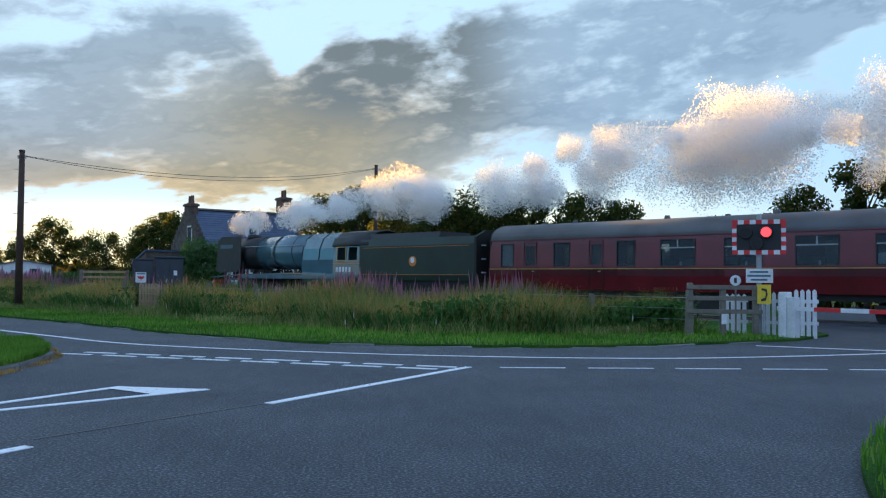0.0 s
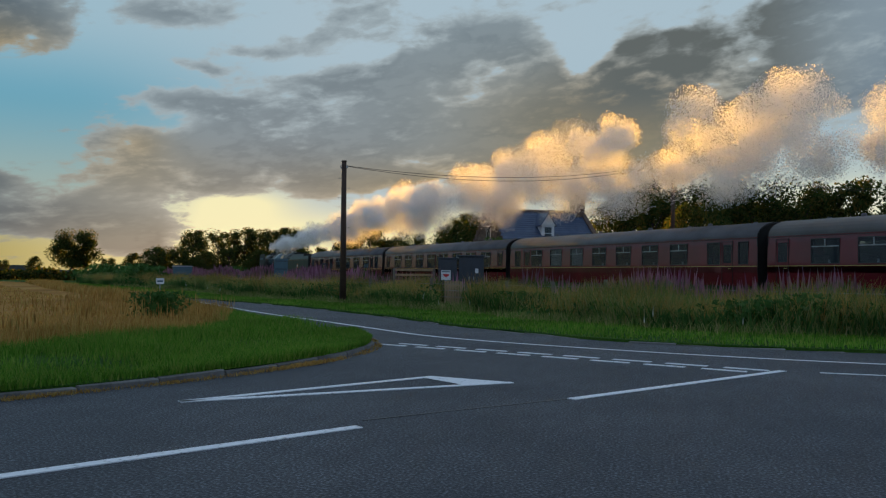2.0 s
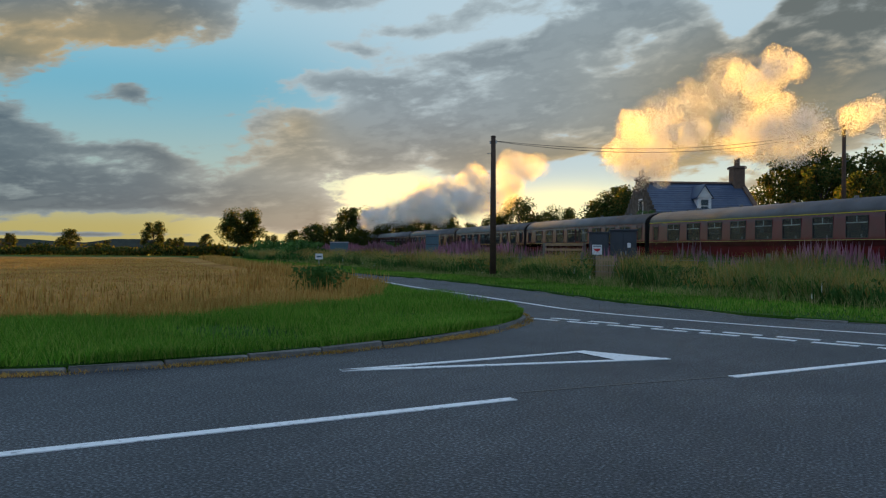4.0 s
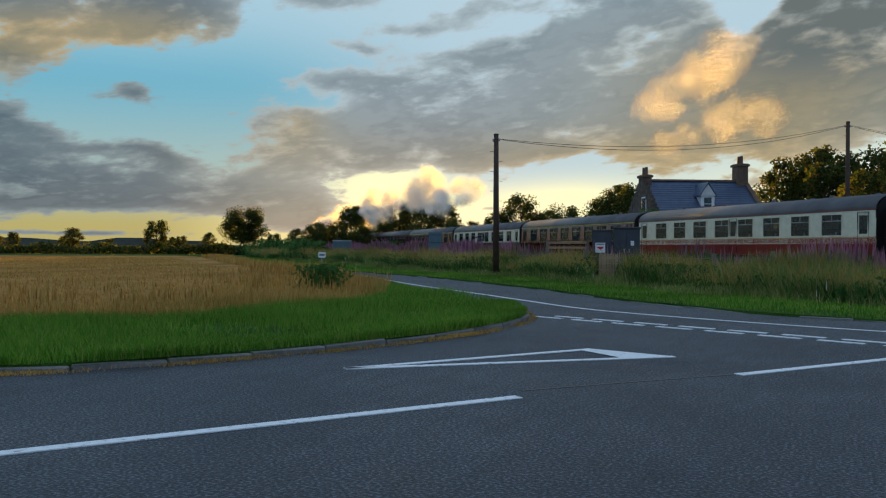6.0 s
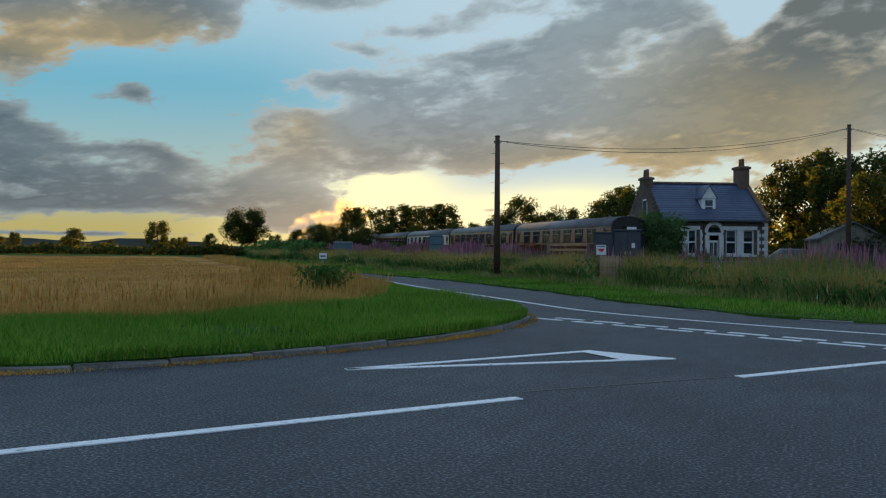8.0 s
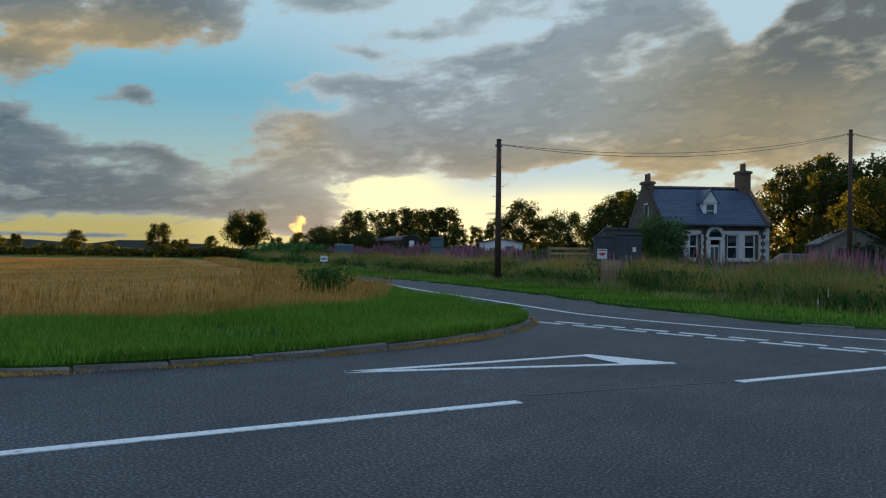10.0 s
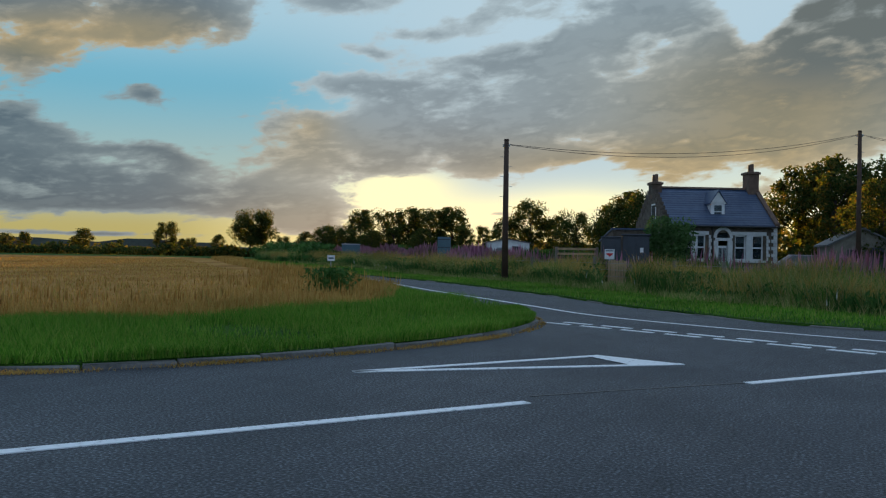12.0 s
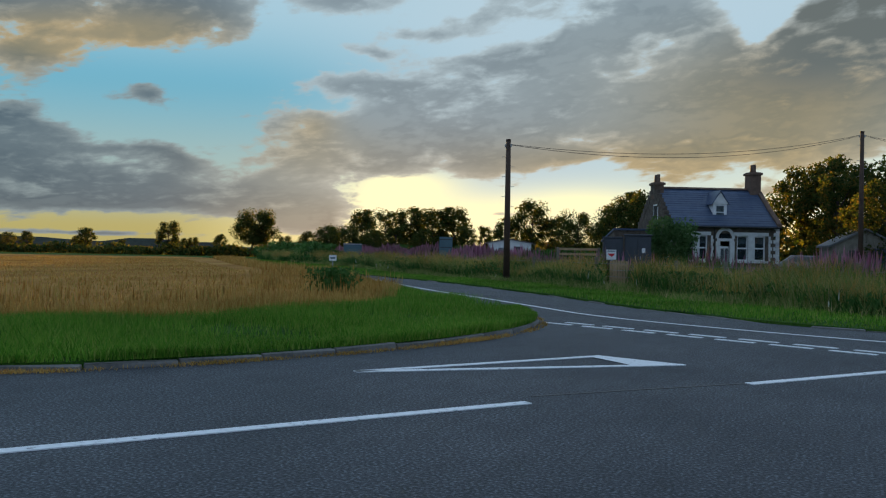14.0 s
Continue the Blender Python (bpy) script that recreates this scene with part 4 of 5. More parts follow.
    for xa, xb in ((5.3, 8.1), (1.05, 3.45)):
        part("lintel", box(xa, xb, -.03, .12, 2.75, 3.0), M_QUOIN, h)
        for x in (xa, xb):
            for k in range(7):
                d = .28 if k % 2 else .16
                part("quoin", box(x - d, x, -.03, .2, 1.0 + .25 * k, 1.24 + .25 * k) if x == xa else box(x, x + d, -.03, .2, 1.0 + .25 * k, 1.24 + .25 * k), M_QUOIN, h)
    part("mullion", box(6.45, 6.95, -.03, .2, 1.0, 2.75), M_QUOIN, h)
    part("mullion", box(2.2, 2.5, -.03, .2, 1.0, 2.75), M_QUOIN, h)
    d = part("front_door", box(4.25, 4.95, .14, .2, 0, 2.0), M_WHITE, h)
    for xa, xb in ((4.31, 4.57), (4.63, 4.89)):
        part("door_pane", box(xa, xb, .13, .14, 0.9, 1.85), M_GLASS, d)
    bm = bmesh.new()
    for i in range(14):
        a0, a1 = math.pi * i / 14, math.pi * (i + 1) / 14
        pts = [(4.6 + r * math.cos(a), 2.55 + r * math.sin(a)) for r, a in ((.55, a0), (.78, a0), (.78, a1), (.55, a1))]
        add_prism(bm, pts, -.04, .14, "y")
    part("fanlight_arch", bm, M_QUOIN, h)
    part("fanlight_pane", prism([(4.6 + .55 * math.cos(math.pi * i / 12), 2.5 + .6 * math.sin(math.pi * i / 12)) for i in range(13)], .15, .16, "y"), M_GLASS, h)
    part("transom", box(3.95, 5.25, -.04, .14, 2.35, 2.55), M_QUOIN, h)
    for xa, xb in ((3.85, 4.2), (5.0, 5.35)):
        part("door_pilaster", box(xa, xb, -.04, .14, 0, 2.35), M_QUOIN, h)
    for k in range(14):
        d = .45 if k % 2 else .28
        part("quoin", box(W - d, W + .02, -.03, .25, .25 * k, .24 + .25 * k), M_QUOIN, h)
        part("quoin", box(-.02, d, -.03, .25, .25 * k, .24 + .25 * k), M_QUOIN, h)
    g = part("gable_window", frame_ring(2.2, 3.0, 3.6, 4.9, 0, 0.10, 0.06), M_WHITE, h)
    g.matrix_basis = pose(-.02, 0, 0, 0, 0, 90)
    gp = part("pane", box(2.2, 3.0, .02, .03, 3.6, 4.9), M_GLASS, g)
    # dormer
    dm = part("dormer", box(3.95, 5.05, 0.75, 2.6, 3.75, 5.0), M_WHITE, h)
    part("dormer_pediment", prism([(3.85, 5.0), (5.15, 5.0), (4.5, 5.85)], .68, .8, "y"), M_QUOIN, dm)
    part("dormer_roof", prism([(3.8, 4.95), (4.5, 5.9), (5.2, 4.95), (5.2, 5.03), (4.5, 6.0), (3.8, 5.03)], .62, 2.9, "y"), M_SLATE, dm)
    for z in (3.98, 4.46):
        part("dormer_pane", box(4.2, 4.8, .735, .745, z, z + .42), M_GLASS, dm)
    # downpipe and gutter
    part("gutter", cyl(pose(0, -.3, EV - .28, 0, 90, 0), 0.06, 0.06, W, 8), M_BLACK, h)
    part("downpipe", cyl(pose(3.7, -.08, 0), 0.04, 0.04, EV - .25, 8), M_BLACK, h)
    # lean-to behind the gable
    lt = part("lean_to", prism([(3.2, 0), (6.4, 0), (6.4, 2.3), (3.2, 3.1)], -3.2, 0), M_STONE, h)
    part("lean_to_roof", prism([(3.1, 3.1), (6.6, 2.25), (6.6, 2.36), (3.1, 3.22)], -3.3, 0), M_SLATE, lt)
    return h


def frame_ring_y(xa, xb, za, zb, y, w):
    bm = bmesh.new()
    for a in ((xa, xb, za, za + w), (xa, xb, zb - w, zb), (xa, xa + w, za + w, zb - w), (xb - w, xb, za + w, zb - w)):
        add_box(bm, a[0], a[1], y - .04, y + .04, a[2], a[3])
    return bm


house = make_house()


def make_shed(label, m, w, d, ev, rg, wall, roofm, cat="shed"):
    s = thing("shed", label, cat, m)
    part("walls", prism([(0, 0), (w, 0), (w, ev), (w / 2, rg), (0, ev)], 0, d, "y"), wall, s)
    for a, b in ((0, w / 2), (w, w / 2)):
        sx = -.18 if a == 0 else .18
        part("roof", prism([(a + sx, ev - .12), (b, rg + .02), (b, rg + .12), (a + sx, ev)], -.2, d + .2, "y"), roofm, s)
    for k in range(int(w / .4)):
        part("board", box(.05 + .4 * k, .42 + .4 * k, -.03, 0, .1, ev - .05 + (rg - ev) * (1 - abs((.25 + .4 * k) / w - .5) * 2) * .9), wall, s)
    part("window", box(w * .25, w * .45, -.05, -.03, 1.1, 1.8), M_GLASS, s)
    part("door", box(w * .6, w * .8, -.05, -.03, 0, 1.95), M_CABINET, s)
    return s


make_shed("grey weathered timber garden shed among the flowers", pose(-1.6, 58.5, 0, 0, 0, 14), 4.0, 3.5, 2.1, 3.1, M_WOOD, M_ROOF)
caravan = make_shed("long pale static caravan beyond the flowers", pose(-33.9, 77.6, 0, 0, 0, 22), 4.4, 2.8, 2.35, 2.62, M_WHITE, M_ROOF, "caravan")
car = thing("parked_car", "pale car parked behind the willowherb", "car", pose(-3.0, 62.5, 0, 0, 0, 10))
smooth(part("body", prism([(-2.1, .35), (2.1, .35), (2.15, .8), (1.3, .95), (.75, 1.42), (-1.2, 1.45), (-1.9, .95), (-2.15, .8)], -.85, .85, "y"), M_SILVER, car))
part("window_band", prism([(1.15, .98), (.68, 1.36), (-1.12, 1.38), (-1.65, .98)], -.86, .86, "y"), M_GLASS, car)
for x in (-1.3, 1.3):
    for y in (-.8, .8):
        part("tyre", cyl(pose(x, y - .09, .32, -90, 0, 0), .32, .32, .18, 20), M_BLACK, car)

# ---- relay cabinets and their sign beside the line ----
cab = thing("relay_cabinet", "dark grey steel railway relay cabinet with doors", "equipment cabinet", pose(-8.9, 34.85, 0, 0, 0, 14))
part("body", box(0, 1.1, 0, 1.0, 0.1, 2.06, 0.02), M_CABINET, cab)
part("roof", box(-.06, 1.16, -.06, 1.06, 2.06, 2.13, 0.02), M_CABINET, cab)
part("plinth", box(0, 1.1, 0, 1, 0, 0.1), M_KERB, cab)
for k in (0, 1):
    dr = part("door", box(.03 + .53 * k, .54 + .53 * k, -.025, 0, .16, 2.0, 0.008), M_CABINET, cab)
    part("handle", box(.44 + .2 * k, .48 + .2 * k, -.06, -.025, 1.05, 1.2), M_STEEL, dr)
part("notice", box(.72, .86, -.035, -.027, 1.35, 1.55), M_WHITE, cab)
cab2 = thing("relay_cabinet", "lower dark grey steel cabinet beside the taller one", "equipment cabinet", pose(-9.75, 34.6, 0, 0, 0, 14))
part("body", box(0, .82, 0, .7, 0.1, 1.96, 0.02), M_CABINET, cab2)
part("roof", box(-.04, .86, -.04, .74, 1.96, 2.02, 0.015), M_CABINET, cab2)
part("door", box(.05, .77, -.025, 0, .16, 1.9, 0.008), M_CABINET, cab2)
sgn = thing("notice_board", "white railway notice with a red emblem and blue bars", "sign", pose(-9.33, 33.6, 0, 0, 0, 14))
part("board", box(0, .40, -.015, .015, 1.05, 1.46), M_WHITE, sgn)
part("bar", box(.04, .36, -.022, -.016, 1.38, 1.42), M_BLUESIGN, sgn)
part("emblem", prism([(.05, 1.3), (.35, 1.3), (.30, 1.22), (.22, 1.18), (.28, 1.12), (.12, 1.22)], -.022, -.016, "y"), M_RED, sgn)
part("post", box(.17, .23, .016, .06, 0, 1.4), M_STEEL, sgn)
pale = thing("paling_panel", "short panel of pale timber palings", "fence panel", pose(-8.95, 32.75, 0, 0, 0, 14))
for k in range(7):
    part("paling", box(.105 * k, .105 * k + .09, -.012, .012, 0.05, 1.0 + .02 * (k % 3), 0.004), M_PALE, pale)
for z in (.3, .8):
    part("rail", box(0, .73, .012, .05, z, z + .07), M_PALE, pale)
for k in range(2):
    part("post", box(.9 + .35 * k, 1.0 + .35 * k, 0, .1, 0, .85 - .1 * k, .01), M_WOOD, pale)
gate = thing("timber_gate", "olive timber field gate by the cabinets", "gate", pose(-12.1, 35.4, 0, 0, 0, 14))
for z in (.35, .62, .9, 1.2, 1.42):
    part("bar", box(0, 1.9, -.02, .02, z, z + .1, .006), M_PALE, gate)
for x in (0, 1.8):
    part("post", box(x, x + .12, -.05, .07, 0, 1.55, .01), M_WOOD, gate)

# ---- telegraph poles and wires ----
def make_pole(label, x, y, hgt, lean=0.0, bolts=6):
    p = thing("telegraph_pole", label, "telegraph pole", pose(x, y, 0, 0, lean, 0), group="telegraph poles")
    smooth(part("pole", cyl(ID, 0.145, 0.10, hgt, 14), M_POLE, p))
    part("cap", cyl(pose(0, 0, hgt), 0.12, 0.10, 0.05, 12), M_POLE, p)
    for k in range(bolts):
        part("step", cyl(pose(0, 0, hgt - .7 - .42 * k, 0, 90 if k % 2 else -90, 25), 0.012, 0.012, 0.26, 6), M_STEEL, p)
    for s in (-1, 1):
        part("insulator", cyl(pose(s * .13, 0, hgt - .28), 0.035, 0.045, 0.12, 10), M_INSUL, p)
    return p


make_pole("tall dark creosoted telegraph pole on the verge", -13.35, 32.6, 6.02, -0.1)
make_pole("dark telegraph pole behind the railway", 0.05, 50.0, 8.1)
POLES = [(-13.35, 32.6, 5.85), (0.05, 50.0, 7.95), (16.0, 66.0, 7.9)]
make_pole("dark telegraph pole among trees", 16.0, 66.0, 8.0)
wires = thing("overhead_wires", "thin sagging telephone wires between poles", "wire")
for (a, b) in zip(POLES, POLES[1:]):
    for o in (-.12, .12):
        bm = bmesh.new()
        prev = None
        for i in range(21):
            t = i / 20
            p = Vector((a[0] + (b[0] - a[0]) * t, a[1] + (b[1] - a[1]) * t + o, a[2] + (b[2] - a[2]) * t - (0.85 if o > 0 else .7) * 4 * t * (1 - t)))
            ring = [bm.verts.new(p + Vector((0, 0.012 * math.cos(k * 2.1), 0.012 * math.sin(k * 2.1)))) for k in range(3)]
            if prev:
                for k in range(3):
                    bm.faces.new((prev[k], prev[(k + 1) % 3], ring[(k + 1) % 3], ring[k]))
            prev = ring
        part("wire", bm, M_BLACK, wires)

# ---- road signs ----
rs = thing("road_sign", "small white rectangular road sign on a post", "sign", pose(-21.5, 31.3, 0, 0, 0, 34))
part("plate", box(0, .33, -.015, .015, .76, 1.02), M_WHITE, rs)
part("bar", box(.05, .28, -.022, -.016, .85, .92), M_BLUESIGN, rs)
part("post", box(.14, .18, .016, .06, 0, .95), M_STEEL, rs)
bs = thing("road_sign", "large sign seen from behind, dull blue-grey", "sign", pose(-21.75, 42.8, 0, 0, 0, 27))
part("plate", box(0, .76, -.015, .015, .85, 2.12), M_BLUESIGN, bs)
for x in (.12, .58):
    part("post", box(x, x + .06, .016, .08, 0, 2.1), M_STEEL, bs)
for z in (1.0, 1.5, 1.95):
    part("brace", box(.02, .74, -.03, -.016, z, z + .04), M_CABINET, bs)
gb = thing("relay_cabinet", "distant pale grey steel cabinet beside the line", "equipment cabinet", pose(-38.6, 58.3, 0, 0, 0, 32))
part("body", box(0, 1.5, 0, .8, 0, 1.75, .03), M_BLUESIGN, gb)
part("roof", box(-.05, 1.55, -.05, .85, 1.75, 1.82, .02), M_STEEL, gb)

# ---- wire fence posts along the railway ----
fence = thing("lineside_fence", "low post and wire fence along the railway", "fence")
F_LINE = [(7.3, 18.6), (2.6, 22.8), (-3.6, 27.6), (-9.5, 32.4), (-16, 37.5), (-24, 44.5), (-50, 69)]
pts = along(F_LINE, 2.4)
frg = random.Random(8)
for p, d in pts:
    part("post", box(-.055, .055, -.055, .055, 0, 1.02 + frg.uniform(-.12, .14), .012), M_WOOD, fence).matrix_basis = pose(p.x, p.y, 0, frg.uniform(-3, 3), frg.uniform(-3, 3), frg.uniform(0, 90))
for z in (.4, .65, .9):
    bm = bmesh.new()
    for (a, _), (b, _) in zip(pts, pts[1:]):
        vs = [bm.verts.new((a.x, a.y, z)), bm.verts.new((b.x, b.y, z)), bm.verts.new((b.x, b.y, z + .012)), bm.verts.new((a.x, a.y, z + .012))]
        bm.faces.new(vs)
    r = bmesh.ops.solidify(bm, geom=list(bm.faces), thickness=0.01)
    part("wire", bm, M_STEEL, fence)

# ---- level crossing: signal, barrier, fences ----
YAW0 = -27.0
ws = thing("crossing_signal", "level crossing signal with red-and-white border, red lamp lit", "traffic signal", pose(8.95, 18.48, 0, 0, 0, YAW0))
part("post", cyl(ID, .06, .06, 2.85, 14), M_STEEL, ws)
board = part("board", box(-.49, .49, -.10, -.04, 2.0, 2.62, .01), M_BLACK, ws)
BW, BH = 1.16, 0.80
for side in range(4):
    n = 9 if side < 2 else 6
    for k in range(n):
        if side < 2:
            a = -BW / 2 + BW * k / n
            q = (a, a + BW / n, 2.31 - BH / 2 if side else 2.31 + BH / 2 - .1, 2.31 - BH / 2 + .1 if side else 2.31 + BH / 2)
        else:
            a = 2.31 - BH / 2 + .1 + (BH - .2) * k / n
            q = (-BW / 2 if side == 2 else BW / 2 - .1, -BW / 2 + .1 if side == 2 else BW / 2, a, a + (BH - .2) / n)
        part("border_block", box(q[0], q[1], -.125, -.10, q[2], q[3]), (M_RED, M_WHITE)[(k + (side > 1)) % 2], board)
for x, z, m in ((.16, 2.42, M_LAMP), (-.28, 2.42, M_UNDER), (-.05, 2.16, M_UNDER)):
    l = part("lamp_hood", cyl(pose(x, -.10, z, 90, 0, 0), .15, .14, .14, 20), M_BLACK, board)
    part("lens", cyl(pose(x, -.235, z, 90, 0, 0), .115, .11, .012, 20), m, l)
plate = part("warning_plate", box(-.28, .30, -.10, -.07, 1.26, 1.58), M_WHITE, ws)
for z, w in ((1.49, .2), (1.40, .25), (1.31, .18)):
    part("text_bar", box(-w, w, -.106, -.101, z, z + .04), M_BLUESIGN, plate)
tel = thing("telephone_sign", "yellow telephone sign on a short post", "sign", pose(8.93, 18.2, 0, 0, 0, YAW0))
part("plate", box(-.14, .15, -.02, .01, .78, 1.22), M_YELLOW, tel)
part("telephone_symbol", prism([(-.05, 1.14), (.06, 1.12), (.08, 1.0), (.04, .86), (-.06, .84), (-.06, .89), (.02, .92), (.04, 1.0), (.03, 1.07), (-.05, 1.09)], -.028, -.021, "y"), M_BLACK, tel)
part("post", box(-.03, .03, .01, .06, 0, 1.1), M_STEEL, tel)
disc = thing("round_sign", "small round white prohibition sign on the fence", "sign", pose(8.3, 18.28, 0, 0, 0, YAW0))
part("disc", cyl(pose(0, 0, 1.31, 90, 0, 0), .12, .12, .015, 24), M_WHITE, disc)
part("symbol", box(-.03, .03, -.022, -.016, 1.25, 1.37), M_BLACK, disc)
part("post", box(-.02, .02, 0, .04, 0, 1.3), M_WOOD, disc)
barrier = thing("crossing_barrier", "lowered red and white level crossing barrier", "barrier", pose(9.33, 18.0, 0, 0, 0, -62))
part("pedestal", box(-.10, .10, -.11, .11, 0, 1.06, .02), M_WHITE, barrier)
part("machine", box(.11, .30, -.11, .11, 0, .95, .02), M_QUOIN, barrier)
arm = part("arm", box(-.2, .1, -.03, .03, .64, .74), M_WHITE, barrier)
for k in range(12):
    part("band", box(.1 + .62 * k, .1 + .62 * (k + 1), -.03, .03, .645, .735, .004), (M_WHITE, M_RED)[k % 2], arm)
part("arm_lamp", box(2.4, 2.55, -.04, .04, .735, .80, .01), M_WHITE, arm)
for nm, x0, y0, n, ang, m, hgt in (("picket_fence", 8.35, 19.3, 5, -25, M_WHITE, 1.0), ("picket_fence", 9.72, 18.35, 4, -20, M_WHITE, 1.12), ("picket_fence", 8.95, 18.75, 6, -25, M_QUOIN, 1.05)):
    f = thing(nm, "white painted picket fence at the crossing", "fence", pose(x0, y0, 0, 0, 0, ang), group="crossing fences")
    for k in range(n):
        part("picket", prism([(.13 * k, 0), (.13 * k + .09, 0), (.13 * k + .09, hgt - .05), (.13 * k + .045, hgt), (.13 * k, hgt - .05)], -.012, .012, "y"), m, f)
    for z in (.3, .8):
        part("rail", box(0, .13 * n, .012, .05, z, z + .08), m, f)
rf = thing("rail_fence", "weathered timber post and rail fence", "fence", pose(7.3, 18.45, 0, 0, 0, -4))
for x in (0, .75, 1.5):
    part("post", box(x - .06, x + .06, -.06, .06, 0, 1.25 - .1 * x, .012), M_WOOD, rf)
for z in (.55, .85, 1.1):
    part("rail", box(-.1, 1.65, -.09, -.06, z, z + .1, .008), M_WOOD, rf)
mk = thing("marker_plate", "small white marker plate on a stake", "sign", pose(8.0, 18.2, 0, 0, 0, YAW0))
part("plate", box(-.06, .06, -.01, .01, .32, .55), M_WHITE, mk)
part("stake", box(-.015, .015, .01, .03, 0, .5), M_WOOD, mk)


# ---- trees ----
def make_tree_mesh(seed, hgt, spread, leaves, leaf=0.155, lean=0.0, bare=0.25):
    """Meshes of a trunk with limbs and of a leaf crown in uneven clumps."""
    r = random.Random(seed)
    g = np.random.default_rng(seed)
    bm = bmesh.new()

    def limb(a, b, r0, r1):
        d = b - a
        add_cyl(bm, Matrix.Translation(a) @ d.to_track_quat("Z", "Y").to_matrix().to_4x4(), r0, r1, d.length, 7)
    top = Vector((lean * hgt * .5, 0, hgt * .75))
    limb(Vector((0, 0, 0)), top * .45, hgt * .022, hgt * .016)
    limb(top * .45, top, hgt * .016, hgt * .006)
    clumps = []
    for k in range(22):
        z = hgt * (bare + (.97 - bare) * (k + r.random()) / 22)
        f = (z / hgt - bare) / (1 - bare)
        w = spread * (0.45 + .75 * math.sin(math.pi * min(1, .15 + .8 * f))) * r.uniform(.55, 1.05)
        a = k * 2.4 + r.uniform(-.5, .5)
        c = Vector((math.cos(a) * w * .62 + lean * z * .6, math.sin(a) * w * .62, z))
        limb(Vector((lean * z * .45, 0, z * .72)), c, hgt * .008, hgt * .002)
        clumps.append((c, spread * r.uniform(.22, .42)))
    tm = bpy.data.meshes.new("trunk")
    bm.to_mesh(tm)
    bm.free()
    tm.materials.append(M_BARK)
    per = leaves // len(clumps)
    cen = np.repeat(np.array([c[:] for c, _ in clumps]), per, 0)
    rad = np.repeat(np.array([q for _, q in clumps]), per)
    n = len(cen)
    dirs = g.normal(size=(n, 3))
    dirs /= np.linalg.norm(dirs, axis=1)[:, None]
    dist = rad * g.uniform(.1, 1.3, n) ** .75
    pos = cen + dirs * dist[:, None] * np.array([1, 1, .75])
    u = g.normal(size=(n, 3))
    u /= np.linalg.norm(u, axis=1)[:, None]
    v = np.cross(u, g.normal(size=(n, 3)))
    v /= np.linalg.norm(v, axis=1)[:, None]
    sz = leaf * g.uniform(.5, 1.2, n)[:, None]
    verts = np.stack([pos - u * sz, pos + v * sz * .55, pos + u * sz, pos - v * sz * .55], 1).reshape(-1, 3)
    lm = bpy.data.meshes.new("crown")
    lm.from_pydata(verts.tolist(), [], np.arange(n * 4).reshape(-1, 4).tolist())
    lm.materials.append(M_LEAF)
    return tm, lm


TREES = [make_tree_mesh(1, 8.0, 3.2, 8500), make_tree_mesh(2, 8.0, 2.6, 7200, lean=.08), make_tree_mesh(3, 8.0, 3.8, 9500, bare=.15), make_tree_mesh(4, 8.0, 2.2, 6000, bare=.2),
         make_tree_mesh(5, 8.0, 4.2, 20000, lean=.35, bare=.3)]


def tree(kind, x, y, hgt, rz=0.0, wide=1.0, label="dark broadleaf tree against the evening sky", group="trees behind the line"):
    t = thing("tree", label, "tree", pose(x, y, -.02, 0, 0, rz), group=group)
    k = hgt / 8.0
    for nm, me in zip(("trunk", "crown"), TREES[kind]):
        ob = new(nm, me)
        ob.parent = t
        ob.scale = (k * wide, k * wide, k)
    return t


# wood beyond the railway, at the house's far side and along the line
for i, (x, y, h, w) in enumerate([(-4.6, 78, 9.0, .9), (-2.4, 77, 9.7, 1.0), (0.8, 74, 8.8, 1.0), (3.0, 71, 8.6, 1.0), (6.2, 69, 8.3, 1.1), (8.0, 78, 8.0, 1.0),
                                  (9.5, 67, 8.2, 1.0), (12.5, 65, 8.4, 1.0), (15.5, 62, 7.9, 1.0), (18.4, 60, 7.2, 1.0), (1.5, 60.5, 6.2, 1.0),
                                  (-1.5, 70, 7.6, 1.0), (5.0, 75, 8.0, 1.1), (11.0, 72, 7.8, 1.0)]):
    tree(i % 4, x, y, h, i * 53.0, w)
for i, (x, y, h) in enumerate([(21.8, 41.5, 6.2), (24.5, 39.5, 7.4), (27.5, 37.0, 7.2), (30.5, 38, 7.6), (20.0, 47.0, 5.0)]):
    tree((i * 2 + 1) % 4, x, y, h, i * 71.0)
# copse to the left of the house
for i, (x, y, h, w) in enumerate([(-80.5, 127, 8.5, 1.1), (-76.5, 129, 8.2, 1.3), (-72.5, 131, 9.2, 1.3), (-68.5, 132, 8.8, 1.3), (-65, 134, 9.3, 1.2), (-84, 124, 5.5, 1.0), (-60, 136, 6.0, 1.0),
                                  (-42, 112, 8.6, 1.0), (-38.5, 113, 6.5, 1.1), (-33, 105, 6.6, 1.0), (-29.0, 104, 6.2, 1.0), (-46, 112, 6.3, 1.0), (-23.5, 94, 8.4, 1.0), (-26, 97, 7.2, 1.0),
                                  (-55, 118, 5.2, 1.2), (-19.0, 86, 7.6, 1.0)]):
    tree((i + 1) % 4, x, y, h, i * 37.0, w)
